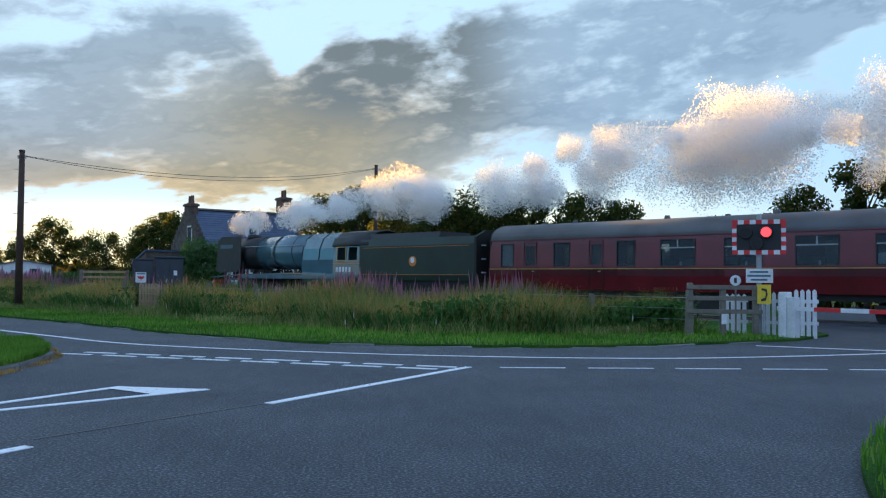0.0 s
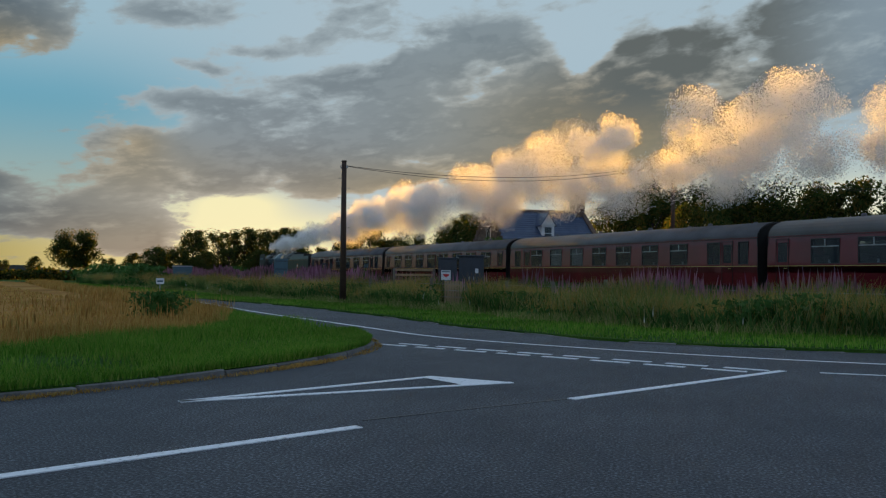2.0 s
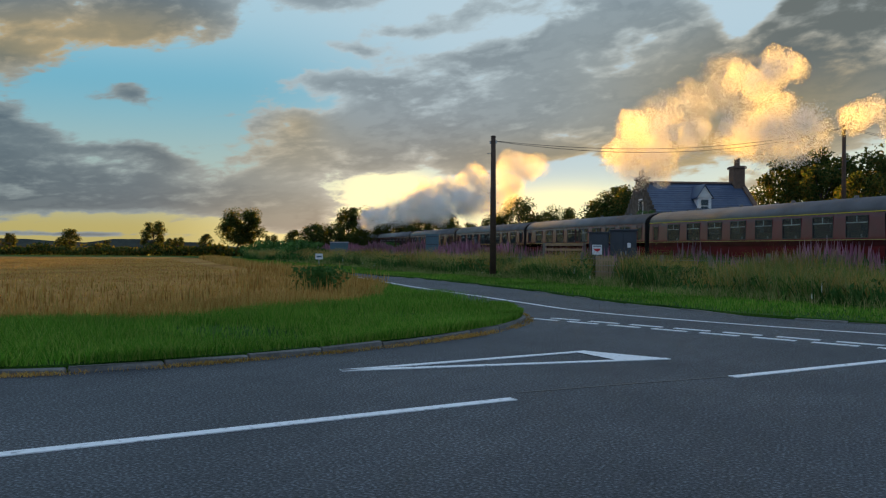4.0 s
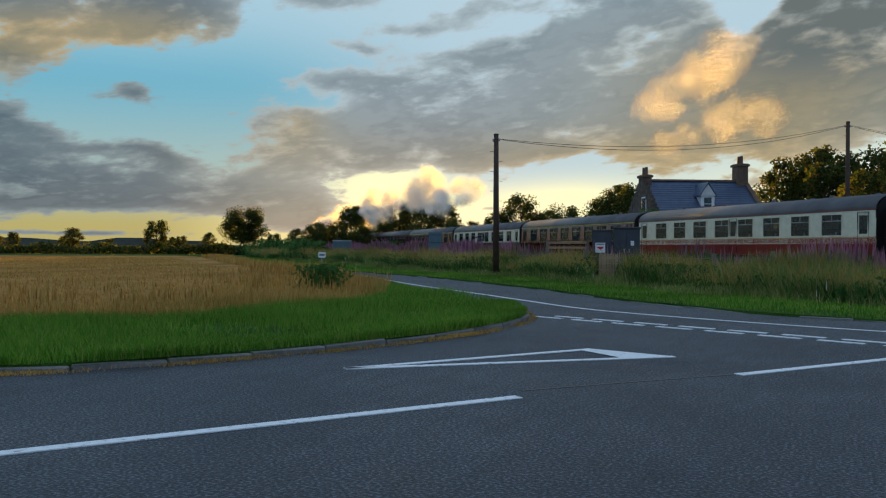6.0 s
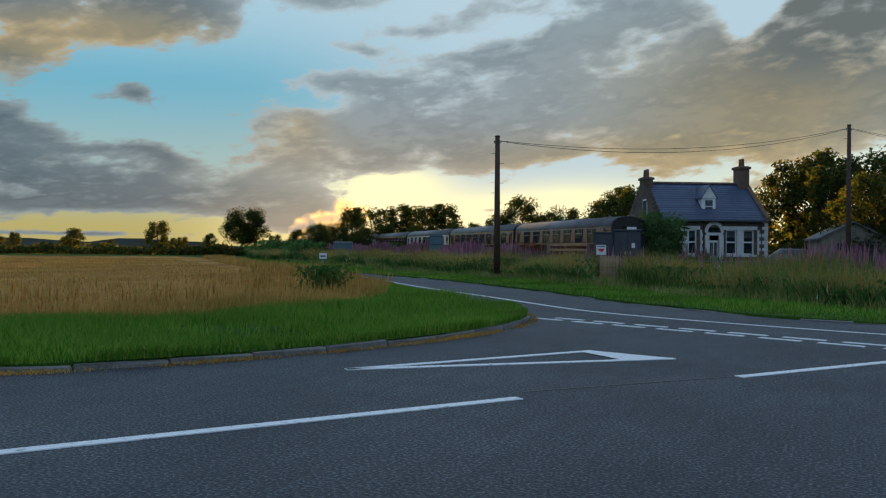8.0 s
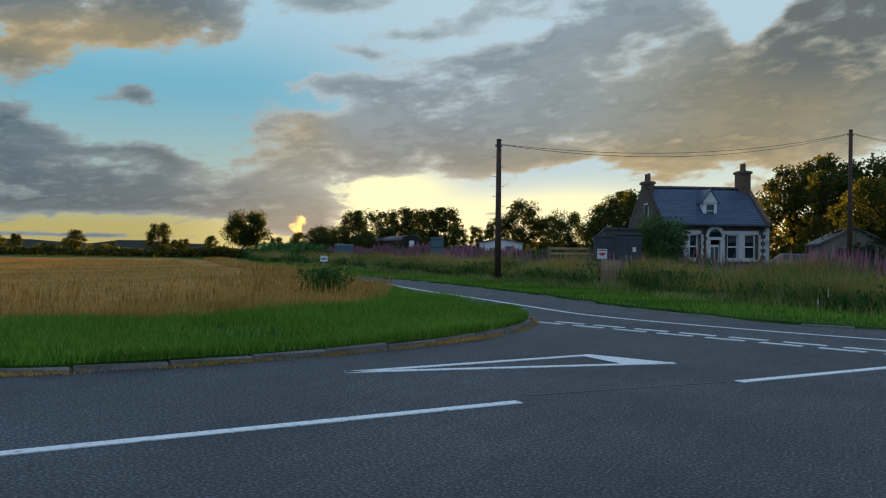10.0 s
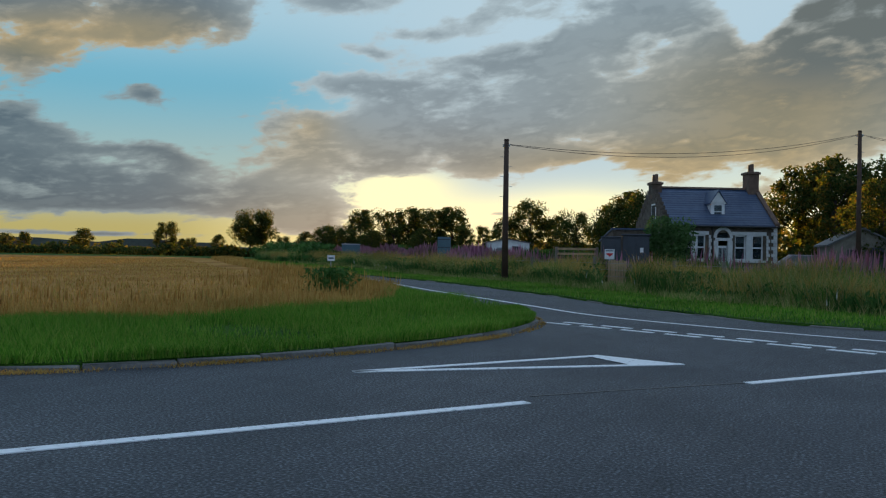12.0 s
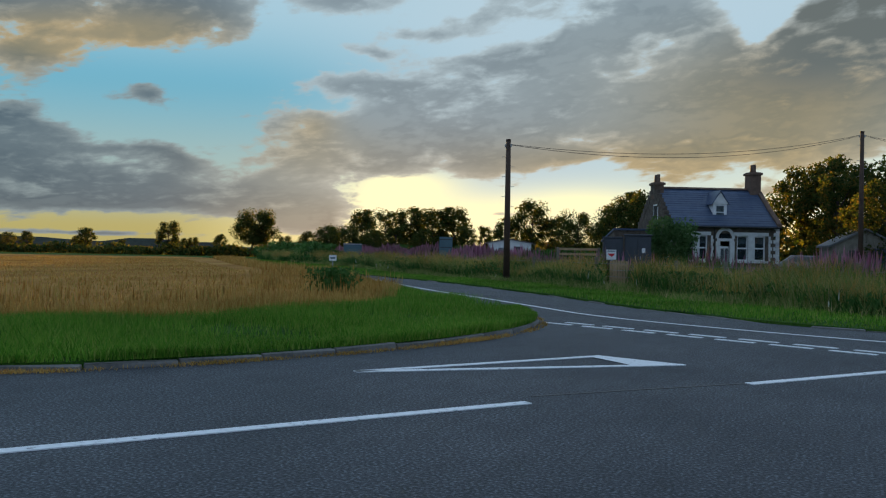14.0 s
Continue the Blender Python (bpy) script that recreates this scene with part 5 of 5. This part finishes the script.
# trees on the far side of the field
tree(4, -90.0, 108.0, 7.2, 20, 1.0, "wind-bent dark tree at the field's edge", "field trees")
for i, (x, y, h) in enumerate([(-106, 106, 5.6), (-96.5, 108, 3.6), (-142, 97, 4.2), (-165, 95, 3.4), (-126, 104, 2.9), (-112, 116, 3.0), (-150, 90, 3.2), (-180, 90, 4.0), (-121, 101.5, 4.4), (-131.5, 98.0, 3.7), (-134, 96, 3.4), (-117, 106, 2.6), (-101.5, 107, 3.0)]):
    tree(i % 4, x, y, h, i * 61.0, 1.1, "dark tree in the far hedgerow", "field trees")
for i in range(10):
    x = -86 + 2.9 * i
    tree(i % 4, x, 112 + (i % 3) * 2.0, 3.4 + (i * 7 % 5) * .45, i * 47.0, 1.2, "young dark tree by the railway", "lineside saplings")


def leaf_bank(name, label, cat, paths, per_m, hgt, depth, leaf, mat, seed, kind="stuff", keep=None):
    g = np.random.default_rng(seed)
    allv = []
    for path in paths:
        pts = np.array(path, float)
        seg = np.linalg.norm(np.diff(pts, axis=0), axis=1)
        n = int(seg.sum() * per_m)
        s = g.uniform(0, seg.sum(), n)
        cum = np.concatenate([[0], np.cumsum(seg)])
        x, y = np.interp(s, cum, pts[:, 0]), np.interp(s, cum, pts[:, 1])
        top = hgt * (0.65 + .35 * np.sin(s * .35 + 1.3 * np.sin(s * .11)) * np.sin(s * .9 + 2))
        z = g.uniform(0, 1, n) ** .8 * top
        x += g.normal(0, depth, n)
        y += g.normal(0, depth, n)
        pos = np.stack([x, y, z], 1)
        if keep is not None:
            pos = pos[keep(x, y) > .5]
            n = len(pos)
        u = g.normal(size=(n, 3))
        u /= np.linalg.norm(u, axis=1)[:, None]
        v = np.cross(u, g.normal(size=(n, 3)))
        v /= np.linalg.norm(v, axis=1)[:, None]
        sz = leaf * g.uniform(.5, 1.3, n)[:, None]
        allv.append(np.stack([pos - u * sz, pos + v * sz * .6, pos + u * sz, pos - v * sz * .6], 1).reshape(-1, 3))
    vs = np.concatenate(allv)
    ob = mesh_ob(name, vs.tolist(), np.arange(len(vs)).reshape(-1, 4).tolist(), mat)
    return tagged(ob, label, cat, kind=kind)


leaf_bank("hedgerow", "dark hedge along the field's far edge", "hedge", [[(-300, 60), (-180, 84), (-120, 98), (-92, 106), (-72, 112)]], 130, 2.1, 1.0, .30, M_LEAF, 11)
leaf_bank("hedgerow", "low green scrub beside the road", "hedge", [[(-74, 92), (-52, 72), (-42, 60)], [(-66, 102), (-40, 95), (-20, 82), (-14, 74)]], 160, 2.2, .8, .22, M_WEED, 12)
leaf_bank("bushes", "undergrowth below the trees beyond the railway", "bush", [[(-16, 72), (-4, 70), (4, 64), (14, 57), (24, 42), (40, 30)]], 260, 3.6, 1.0, .26, M_LEAF, 13)

bush = thing("garden_bush", "grey-green bush by the cottage corner", "bush", pose(-12.0, 59.7, -0.1) @ Matrix.Diagonal((1.2, 1.2, 1.2, 1)))
g = np.random.default_rng(21)
n = 5200
dirs = g.normal(size=(n, 3))
dirs /= np.linalg.norm(dirs, axis=1)[:, None]
lob = 1 + .22 * np.sin(dirs[:, 0] * 5 + 1) * np.sin(dirs[:, 2] * 4 + 2) + .15 * np.sin(dirs[:, 1] * 7)
pos = dirs * (g.uniform(.3, 1.05, n) ** .5 * lob)[:, None] * np.array([1.45, 1.3, 1.65]) + np.array([0, 0, 1.7])
u = g.normal(size=(n, 3)); u /= np.linalg.norm(u, axis=1)[:, None]
v = np.cross(u, g.normal(size=(n, 3))); v /= np.linalg.norm(v, axis=1)[:, None]
sz = .13 * g.uniform(.5, 1.2, n)[:, None]
vs = np.stack([pos - u * sz, pos + v * sz * .5, pos + u * sz, pos - v * sz * .5], 1).reshape(-1, 3)
mesh_ob("foliage", vs.tolist(), np.arange(n * 4).reshape(-1, 4).tolist(), M_BUSH, bush)
part("stem", cyl(ID, .09, .05, 1.6, 8), M_BARK, bush)

# far low hills with woods
hill = bmesh.new()
prev = None
for i in range(90):
    a = radians(-20 + 150 * i / 89)
    d = 620.0
    x, y = -d * math.sin(a), d * math.cos(a)
    z = 6.5 + 2.5 * math.sin(i * .31) + 2.2 * math.sin(i * .83 + 1) + 1.0 * math.sin(i * 2.1)
    pr = (hill.verts.new((x, y, -1)), hill.verts.new((x * 1.02, y * 1.02, max(2.0, z))), hill.verts.new((x * 1.4, y * 1.4, max(2.0, z) * 1.1)))
    if prev:
        hill.faces.new((prev[0], pr[0], pr[1], prev[1]))
        hill.faces.new((prev[1], pr[1], pr[2], prev[2]))
    prev = pr
tagged(part("backdrop_hills", hill, M_HILL), "low dark wooded hills on the horizon", "hill", kind="structure")


# ---- grasses: joined blades over a polygon ----
def grass(name, label, cat, poly, count, hgt, width, mat, seed, z0=0.0, clump=None, lean=.35, mode="blade", keep=None, zfall=None):
    g = np.random.default_rng(seed)
    p = np.array(poly)
    lo, hi = p.min(0), p.max(0)
    xs, ys = [], []
    got = 0
    while got < count:
        x, y = g.uniform(lo[0], hi[0], count * 2), g.uniform(lo[1], hi[1], count * 2)
        ok = inside(poly, x, y)
        if clump is not None:
            f = .5 + .5 * np.sin(x * clump + 1.7 * np.sin(y * clump * .7)) * np.sin(y * clump * 1.1 + 1.3 * np.sin(x * clump * .6 + 2))
            ok &= g.uniform(0, 1, len(x)) < .06 + .94 * f ** 1.5
        if keep is not None:
            ok &= g.uniform(0, 1, len(x)) < keep(x, y)
        xs.append(x[ok]); ys.append(y[ok]); got += ok.sum()
    x, y = np.concatenate(xs)[:count], np.concatenate(ys)[:count]
    n = count
    h = hgt * g.uniform(.45, 1.1, n)
    h *= .8 + .3 * np.sin(x * .9 + y * .5) * np.sin(y * .7 - x * .3)
    a = g.uniform(0, 2 * math.pi, n)
    dx, dy = np.cos(a) * width / 2, np.sin(a) * width / 2
    b = g.uniform(0, 2 * math.pi, n)
    lx, ly = np.cos(b) * lean * h * g.uniform(.1, 1, n), np.sin(b) * lean * h * g.uniform(.1, 1, n)
    if mode == "spike":       # a flower spike: a thin double cone at the head of the stem
        w = width * g.uniform(.7, 1.3, n)
        cx, cy = x + lx, y + ly
        z1, z2, z3 = h * .55, h * .68, h
        V0 = np.stack([cx, cy, z0 + z1], 1)
        V3 = np.stack([cx + lx * .2, cy + ly * .2, z0 + z3], 1)
        ring = [np.stack([cx + np.cos(k * 2.094 + a) * w, cy + np.sin(k * 2.094 + a) * w, z0 + z2], 1) for k in range(3)]
        verts = np.stack([V0, *ring, V3], 1).reshape(-1, 3)
        base = np.arange(n)[:, None] * 5
        f = np.concatenate([base + np.array(q) for q in ((0, 2, 1), (0, 3, 2), (0, 1, 3), (4, 1, 2), (4, 2, 3), (4, 3, 1))])
        ob = mesh_ob(name, verts.tolist(), f.tolist(), mat)
    else:
        V = [np.stack([x - dx, y - dy, np.full(n, z0)], 1), np.stack([x + dx, y + dy, np.full(n, z0)], 1),
             np.stack([x + lx * .4 + dx * .8, y + ly * .4 + dy * .8, z0 + h * .6], 1), np.stack([x + lx * .4 - dx * .8, y + ly * .4 - dy * .8, z0 + h * .6], 1),
             np.stack([x + lx, y + ly, z0 + h], 1)]
        verts = np.stack(V, 1).reshape(-1, 3)
        base = np.arange(n)[:, None] * 5
        q4, q3 = base + np.array([0, 1, 2, 3]), base + np.array([3, 2, 4])
        ob = mesh_ob(name, verts.tolist(), q4.tolist() + q3.tolist(), mat)
    return tagged(ob, label, cat, kind="stuff")


def band(edge, o0, o1, ymax=60.0):
    """The strip between two offsets to the left of a line."""
    pts = [q for q in edge if q[1] < ymax]
    L, R = [], []
    for i, p in enumerate(pts):
        a, b = pts[max(0, i - 1)], pts[min(len(pts) - 1, i + 1)]
        d = Vector((b[0] - a[0], b[1] - a[1])).normalized()
        L.append((p[0] - d.y * o0, p[1] + d.x * o0))
        R.append((p[0] - d.y * o1, p[1] + d.x * o1))
    return L + R[::-1]


def GAP(x, y):
    """The tall growth leaves the cabinets' palings free."""
    return 1.0 - ((np.abs(x / np.maximum(y, 1) + .262) < .020) & (y > 24) & (y < 34))


MOWN = band(FAR_EDGE, .02, 3.9, 75)
grass("mown_grass", "short bright green mown grass along the road", "grass", MOWN, 80000, .13, .020, M_GRASS, 31, .04)
TALLZ = band(FAR_EDGE, 3.3, 8.0, 75)
grass("tall_grass", "tall green seeding verge grass", "grass", TALLZ, 120000, 1.16, .013, M_TALL, 32, .03, clump=.55, lean=.85, keep=GAP)
grass("straw_grass", "tall straw-coloured seeding grass", "grass", band(FAR_EDGE, 3.6, 7.0, 75), 62000, 1.24, .014, M_STRAW, 33, .03, clump=.75, lean=.6, keep=GAP)
grass("nettles", "dark leafy nettles and weeds in the verge", "weeds", band(FAR_EDGE, 3.2, 7.5, 75), 42000, .80, .055, M_WEED, 34, .03, clump=.8, lean=.8, keep=GAP)
grass("verge_fringe", "knee-high tangled grass at the foot of the tall growth", "grass", band(FAR_EDGE, 2.6, 4.4, 60), 45000, .42, .014, M_TALL, 53, .03, clump=.9, lean=1.0)
EDGE_N = [q for q in FAR_EDGE if q[1] < 60]
leaf_bank("brambles", "tangled brambles and docks in front of the tall grass", "weeds", [band(EDGE_N, o, o + .01)[:len(EDGE_N)] for o in (4.0, 4.7, 5.5)], 170, .95, .32, .075, M_WEED, 71, keep=GAP)
leaf_bank("brambles", "low dark bramble mound near the crossing", "weeds", [[(1.6, 19.6), (4.2, 20.0), (7.4, 20.0)], [(2.4, 20.4), (7.2, 20.9)]], 1500, 1.05, .30, .085, M_WEED, 72)
PINKZ = band(FAR_EDGE, 6.6, 10.5, 80)
grass("willowherb_stems", "leafy stems of rosebay willowherb", "weeds", PINKZ, 30000, 1.22, .045, M_WEED, 35, .03, clump=.45, lean=.35)
grass("willowherb_flowers", "pink flower spikes of rosebay willowherb", "flowers", PINKZ, 9000, 1.42, .036, M_PINK, 36, .03, clump=.5, lean=.35, mode="spike")
FARPINK = [(-20, 40), (-30, 52), (-55, 80), (-52, 86), (-34, 66), (-18, 50)]
grass("willowherb_flowers", "far drift of pink willowherb along the line", "flowers", FARPINK, 15000, 1.65, .09, M_PINK, 37, .03, lean=.12, mode="spike")
grass("willowherb_stems", "leafy stems under the far willowherb", "weeds", FARPINK, 12000, 1.5, .10, M_WEED, 38, .03, lean=.3)
grass("white_flowers", "scattered white umbels in the verge", "flowers", band(FAR_EDGE, 2.4, 5.0, 50), 45, .75, .018, M_WHITEFL, 39, .03, mode="spike")
HEAD = [(-20, -2.4), (-13.0, 4.2), (-10.6, 7.5), (-9.7, 8.7), (-9.0, 10.2), (-8.7, 13.0), (-9.5, 16.3), (-11.6, 20.6), (-16.0, 25.3), (-20.9, 31.3)]     # where the dry growth meets the green verge
ISL_NEAR = [(-26.0, -12.0), (-16, -2.3), (-10.5, 2.7), (-7.6, 5.5), (-6.3, 7.2), (-5.66, 8.5), (-5.15, 10.2), (-4.95, 12.0), (-5.3, 13.9), (-6.6, 15.8), (-9.0, 18.2), (-13, 22.4), (-16.4, 26.2)] + [(x - .4, y) for x, y in HEAD[::-1]]
grass("verge_grass", "lush green grass behind the kerb", "grass", ISL_NEAR, 120000, .25, .011, M_GRASS, 40, .07, clump=.9, lean=.7)
DEEP = HEAD + [(-25, 31.3), (-20.5, 24.5), (-16.5, 20), (-14.5, 16.5), (-13.6, 13), (-14, 10), (-16, 7.5), (-24, 0)]
grass("headland_straw", "tall dry straw-coloured grass at the field's edge", "grass", DEEP, 17000, .30, .011, M_STRAW, 41, .10, clump=.8, lean=.40)
FRONT = HEAD + [(x - 1.3, y + .3) for x, y in HEAD[::-1]]
grass("headland_straw", "thick dry stalks where the verge meets the field", "grass", FRONT, 17000, .40, .011, M_STRAW, 61, .10, clump=1.3, lean=.40)
grass("seed_heads", "pale seed heads standing above the dry grass", "grass", DEEP, 2600, .66, .013, M_STRAW, 62, .10, clump=.6, lean=.15, mode="spike")
grass("headland_straw", "dry grass along the far end of the field", "grass", band([(-20.5, 31.0), (-38, 47.2), (-60, 69.5)], .2, 2.2, 80), 12000, .5, .03, M_STRAW, 63, .10, clump=.5)
grass("field_stubble", "golden cereal stubble in the field", "stubble", [(-60, -24), (-22, 0), (-14.5, 8), (-13.5, 13.5), (-17, 20), (-26, 31), (-60, 62), (-74, 60)], 70000, .13, .03, M_STRAW, 42, .12)
grass("verge_grass", "dark grass at the near roadside", "grass", RIGHT_VERGE[8:] + [(30, 4), (6, 2), (3, 0)], 30000, .22, .014, M_GRASS, 43, .05)
leaf_bank("field_bush", "small green shrub at the field corner", "bush", [[(-13.0, 18.6), (-12.1, 18.3)]], 1500, 1.10, .26, .055, M_WEED, 14)
KERBSIDE = [q for q in ISLAND if -9 < q[0] and q[1] < 15.5]
grass("kerb_litter", "dry grass clippings lying along the kerb", "litter", band(KERBSIDE, -.26, -.07, 60), 3800, .06, .008, M_STRAW, 51, .004, clump=2.2, lean=1.6)
grass("kerb_grass", "grass tufts hanging over the kerb", "grass", band(KERBSIDE, -.05, .30, 60), 22000, .20, .012, M_GRASS, 52, .08, clump=1.6, lean=.7)


# ---- smoke: puffs of fine specks gathered into lobes, left hanging behind the chimney ----
def puff_mesh(seed, n, speck):
    g = np.random.default_rng(seed)
    lobes = 15
    c = g.normal(size=(lobes, 3))
    c *= (.62 * g.uniform(.35, 1, lobes) ** .5 / np.linalg.norm(c, axis=1))[:, None]
    c[0] = 0
    rad = g.uniform(.26, .46, lobes)
    rad[0] = .62
    pick = g.choice(lobes, n, p=rad ** 2.4 / (rad ** 2.4).sum())
    d = g.normal(size=(n, 3))
    d /= np.linalg.norm(d, axis=1)[:, None]
    depth = g.uniform(0, 1, n) ** .40 + np.abs(g.normal(0, .07, n))
    pos = c[pick] + d * (rad[pick] * depth)[:, None]
    u = g.normal(size=(n, 3))
    u /= np.linalg.norm(u, axis=1)[:, None]
    w = np.cross(u, g.normal(size=(n, 3)))
    w /= np.linalg.norm(w, axis=1)[:, None]
    sz = speck * g.uniform(.4, 1.2, n)[:, None]
    vs = np.stack([pos - u * sz, pos + w * sz, pos + u * sz - w * sz * .5], 1).reshape(-1, 3)
    me = bpy.data.meshes.new("smoke_puff")
    me.from_pydata(vs.tolist(), [], np.arange(n * 3).reshape(-1, 3).tolist())
    me.materials.append(M_SMOKE)
    return me


SMALL = [puff_mesh(k, 4200, .036) for k in range(3)]
BIG = [puff_mesh(10 + k, 8000, .0200) for k in range(5)]
HUGE = [puff_mesh(30 + k, 12000, .0150) for k in range(4)]
SHRED = [puff_mesh(20 + k, 4500, .0100) for k in range(3)]
SPEED, S0, PITCH = 31.15, 22.9, 20.19     # m/s, front of the first coach at the start, coach pitch
TURN = 90 + math.degrees(TH)
ONE = 1.0 / FPS


def vehicle_pose(s):
    p = on_track(s)
    return pose(p.x, p.y, p.z, 0, 0, TURN)


def plume_half(age):
    """Half the height of the trail where it has hung for so long."""
    return .50 + 1.35 * min(age, 2.0) ** .8 + .22 * max(0.0, age - 2.0)


def puff_pose(row, age):
    t0, born, dies, a, b, c, size, kind, rz, spin = row
    p = on_track(S0 + 19.3 + SPEED * t0)
    half = plume_half(age)
    reach = max(.08, half - .62 * size)
    z = 4.25 + .12 * min(age, 3.0) + half + .42 * max(0.0, min(age, 5.0) - 2.4) + b * reach
    q = p + T_OUT * (a * reach * 1.1) + T_DIR * (c * (1.0 + .5 * min(age, 2.0))) + Vector((0, 0, z))
    return pose(q.x, q.y, q.z, spin * age, spin * age * .6, rz + spin * age)


# each puff: when it left the chimney, from which age to which it shows, its place in the trail and its size
prg = random.Random(77)
SMOKE = []


def throw(t0, born, dies, size, kind, high=0.0):
    a, u = prg.uniform(0, 2 * math.pi), prg.uniform(.1, 1) ** .5
    SMOKE.append((t0 + prg.uniform(-.08, .08), born, dies, u * math.cos(a), max(-1.0, min(1.0, u * math.sin(a) + high)), prg.uniform(-1, 1), size, kind, prg.uniform(0, 360), prg.uniform(-10, 10)))


def lasting(te):
    """How long the trail holds together where it was thrown out at te."""
    if te < -.6:
        return 2.6, 4.0
    if te < .42:
        return 3.3, 4.7
    if te < .85:
        return 1.8, 2.7
    if te < 1.4:
        return 2.4, 3.8
    return (3.2, 4.9) if te < 4.5 else (2.4, 3.6)


te = -1.35
while te < 7.0:
    lo, hi = lasting(te)
    near = te < 2.0
    for k in range(3 if near else 1):
        throw(te + .05 * k, 0.0, prg.uniform(.9, 1.5), prg.uniform(.75, 1.1), prg.randrange(3))
    for k in range(3 if near else 2):
        throw(te, prg.uniform(.16, .45), prg.uniform(lo, hi), prg.uniform(1.15, 1.6) * (1.0 if near else 1.35), 3 + prg.randrange(5))
    for k in range(3 if near else 2):
        throw(te, prg.uniform(.6, 1.1), prg.uniform(lo, hi), prg.uniform(1.7, 2.3) * (1.0 if near else 1.35), 11 + prg.randrange(4))
    te += .15 if near else .34
# the last shreds that hang lit by the sun
for k in range(16):
    throw(prg.uniform(-.16, .16), 1.0, prg.uniform(5.4, 7.9), prg.uniform(1.0, 2.0), 8 + prg.randrange(3), .15)
smoke = []
for row in SMOKE:
    ob = new("smoke_puff", (SMALL + BIG + SHRED + HUGE)[row[7]])
    ob.scale = tuple(row[6] * (.85 + .4 * ((row[8] * k) % 1.0)) for k in (.37, .61, .83))
    smoke.append(tagged(ob, "billowing puff of pale smoke lit by sunset", "smoke", group="smoke trail"))


def motions():
    def run(ob, offset):
        walk(ob, [(t, vehicle_pose(S0 + offset + SPEED * t)) for t in (0.0, 7.0, 14.0)])
    run(loco, 22.2)
    run(tender, 7.95)
    for k, c in enumerate(COACHES):
        run(c, -0.27 - PITCH * k)
    for ob, row in zip(smoke, SMOKE):
        t0, t1 = row[0] + row[1], row[0] + row[2]
        sunk = Matrix.Translation((0, 0, -26))
        if t1 < .1 or t0 > 13:
            low = sunk @ puff_pose(row, row[2])
            walk(ob, [(0.0, low), (14.0, low)])
            continue
        rows = []
        first_t = max(t0, 0.0)
        if t0 > 2 * ONE:
            low = sunk @ puff_pose(row, row[1])
            rows += [(0.0, low), (first_t - ONE, low)]
        n = 5
        rows += [(first_t + (t1 - first_t) * k / n, puff_pose(row, first_t + (t1 - first_t) * k / n - row[0])) for k in range(n + 1)]
        low = sunk @ puff_pose(row, row[2])
        rows += [(t1 + ONE, low), (14.0, low)]
        walk(ob, rows)


motions()
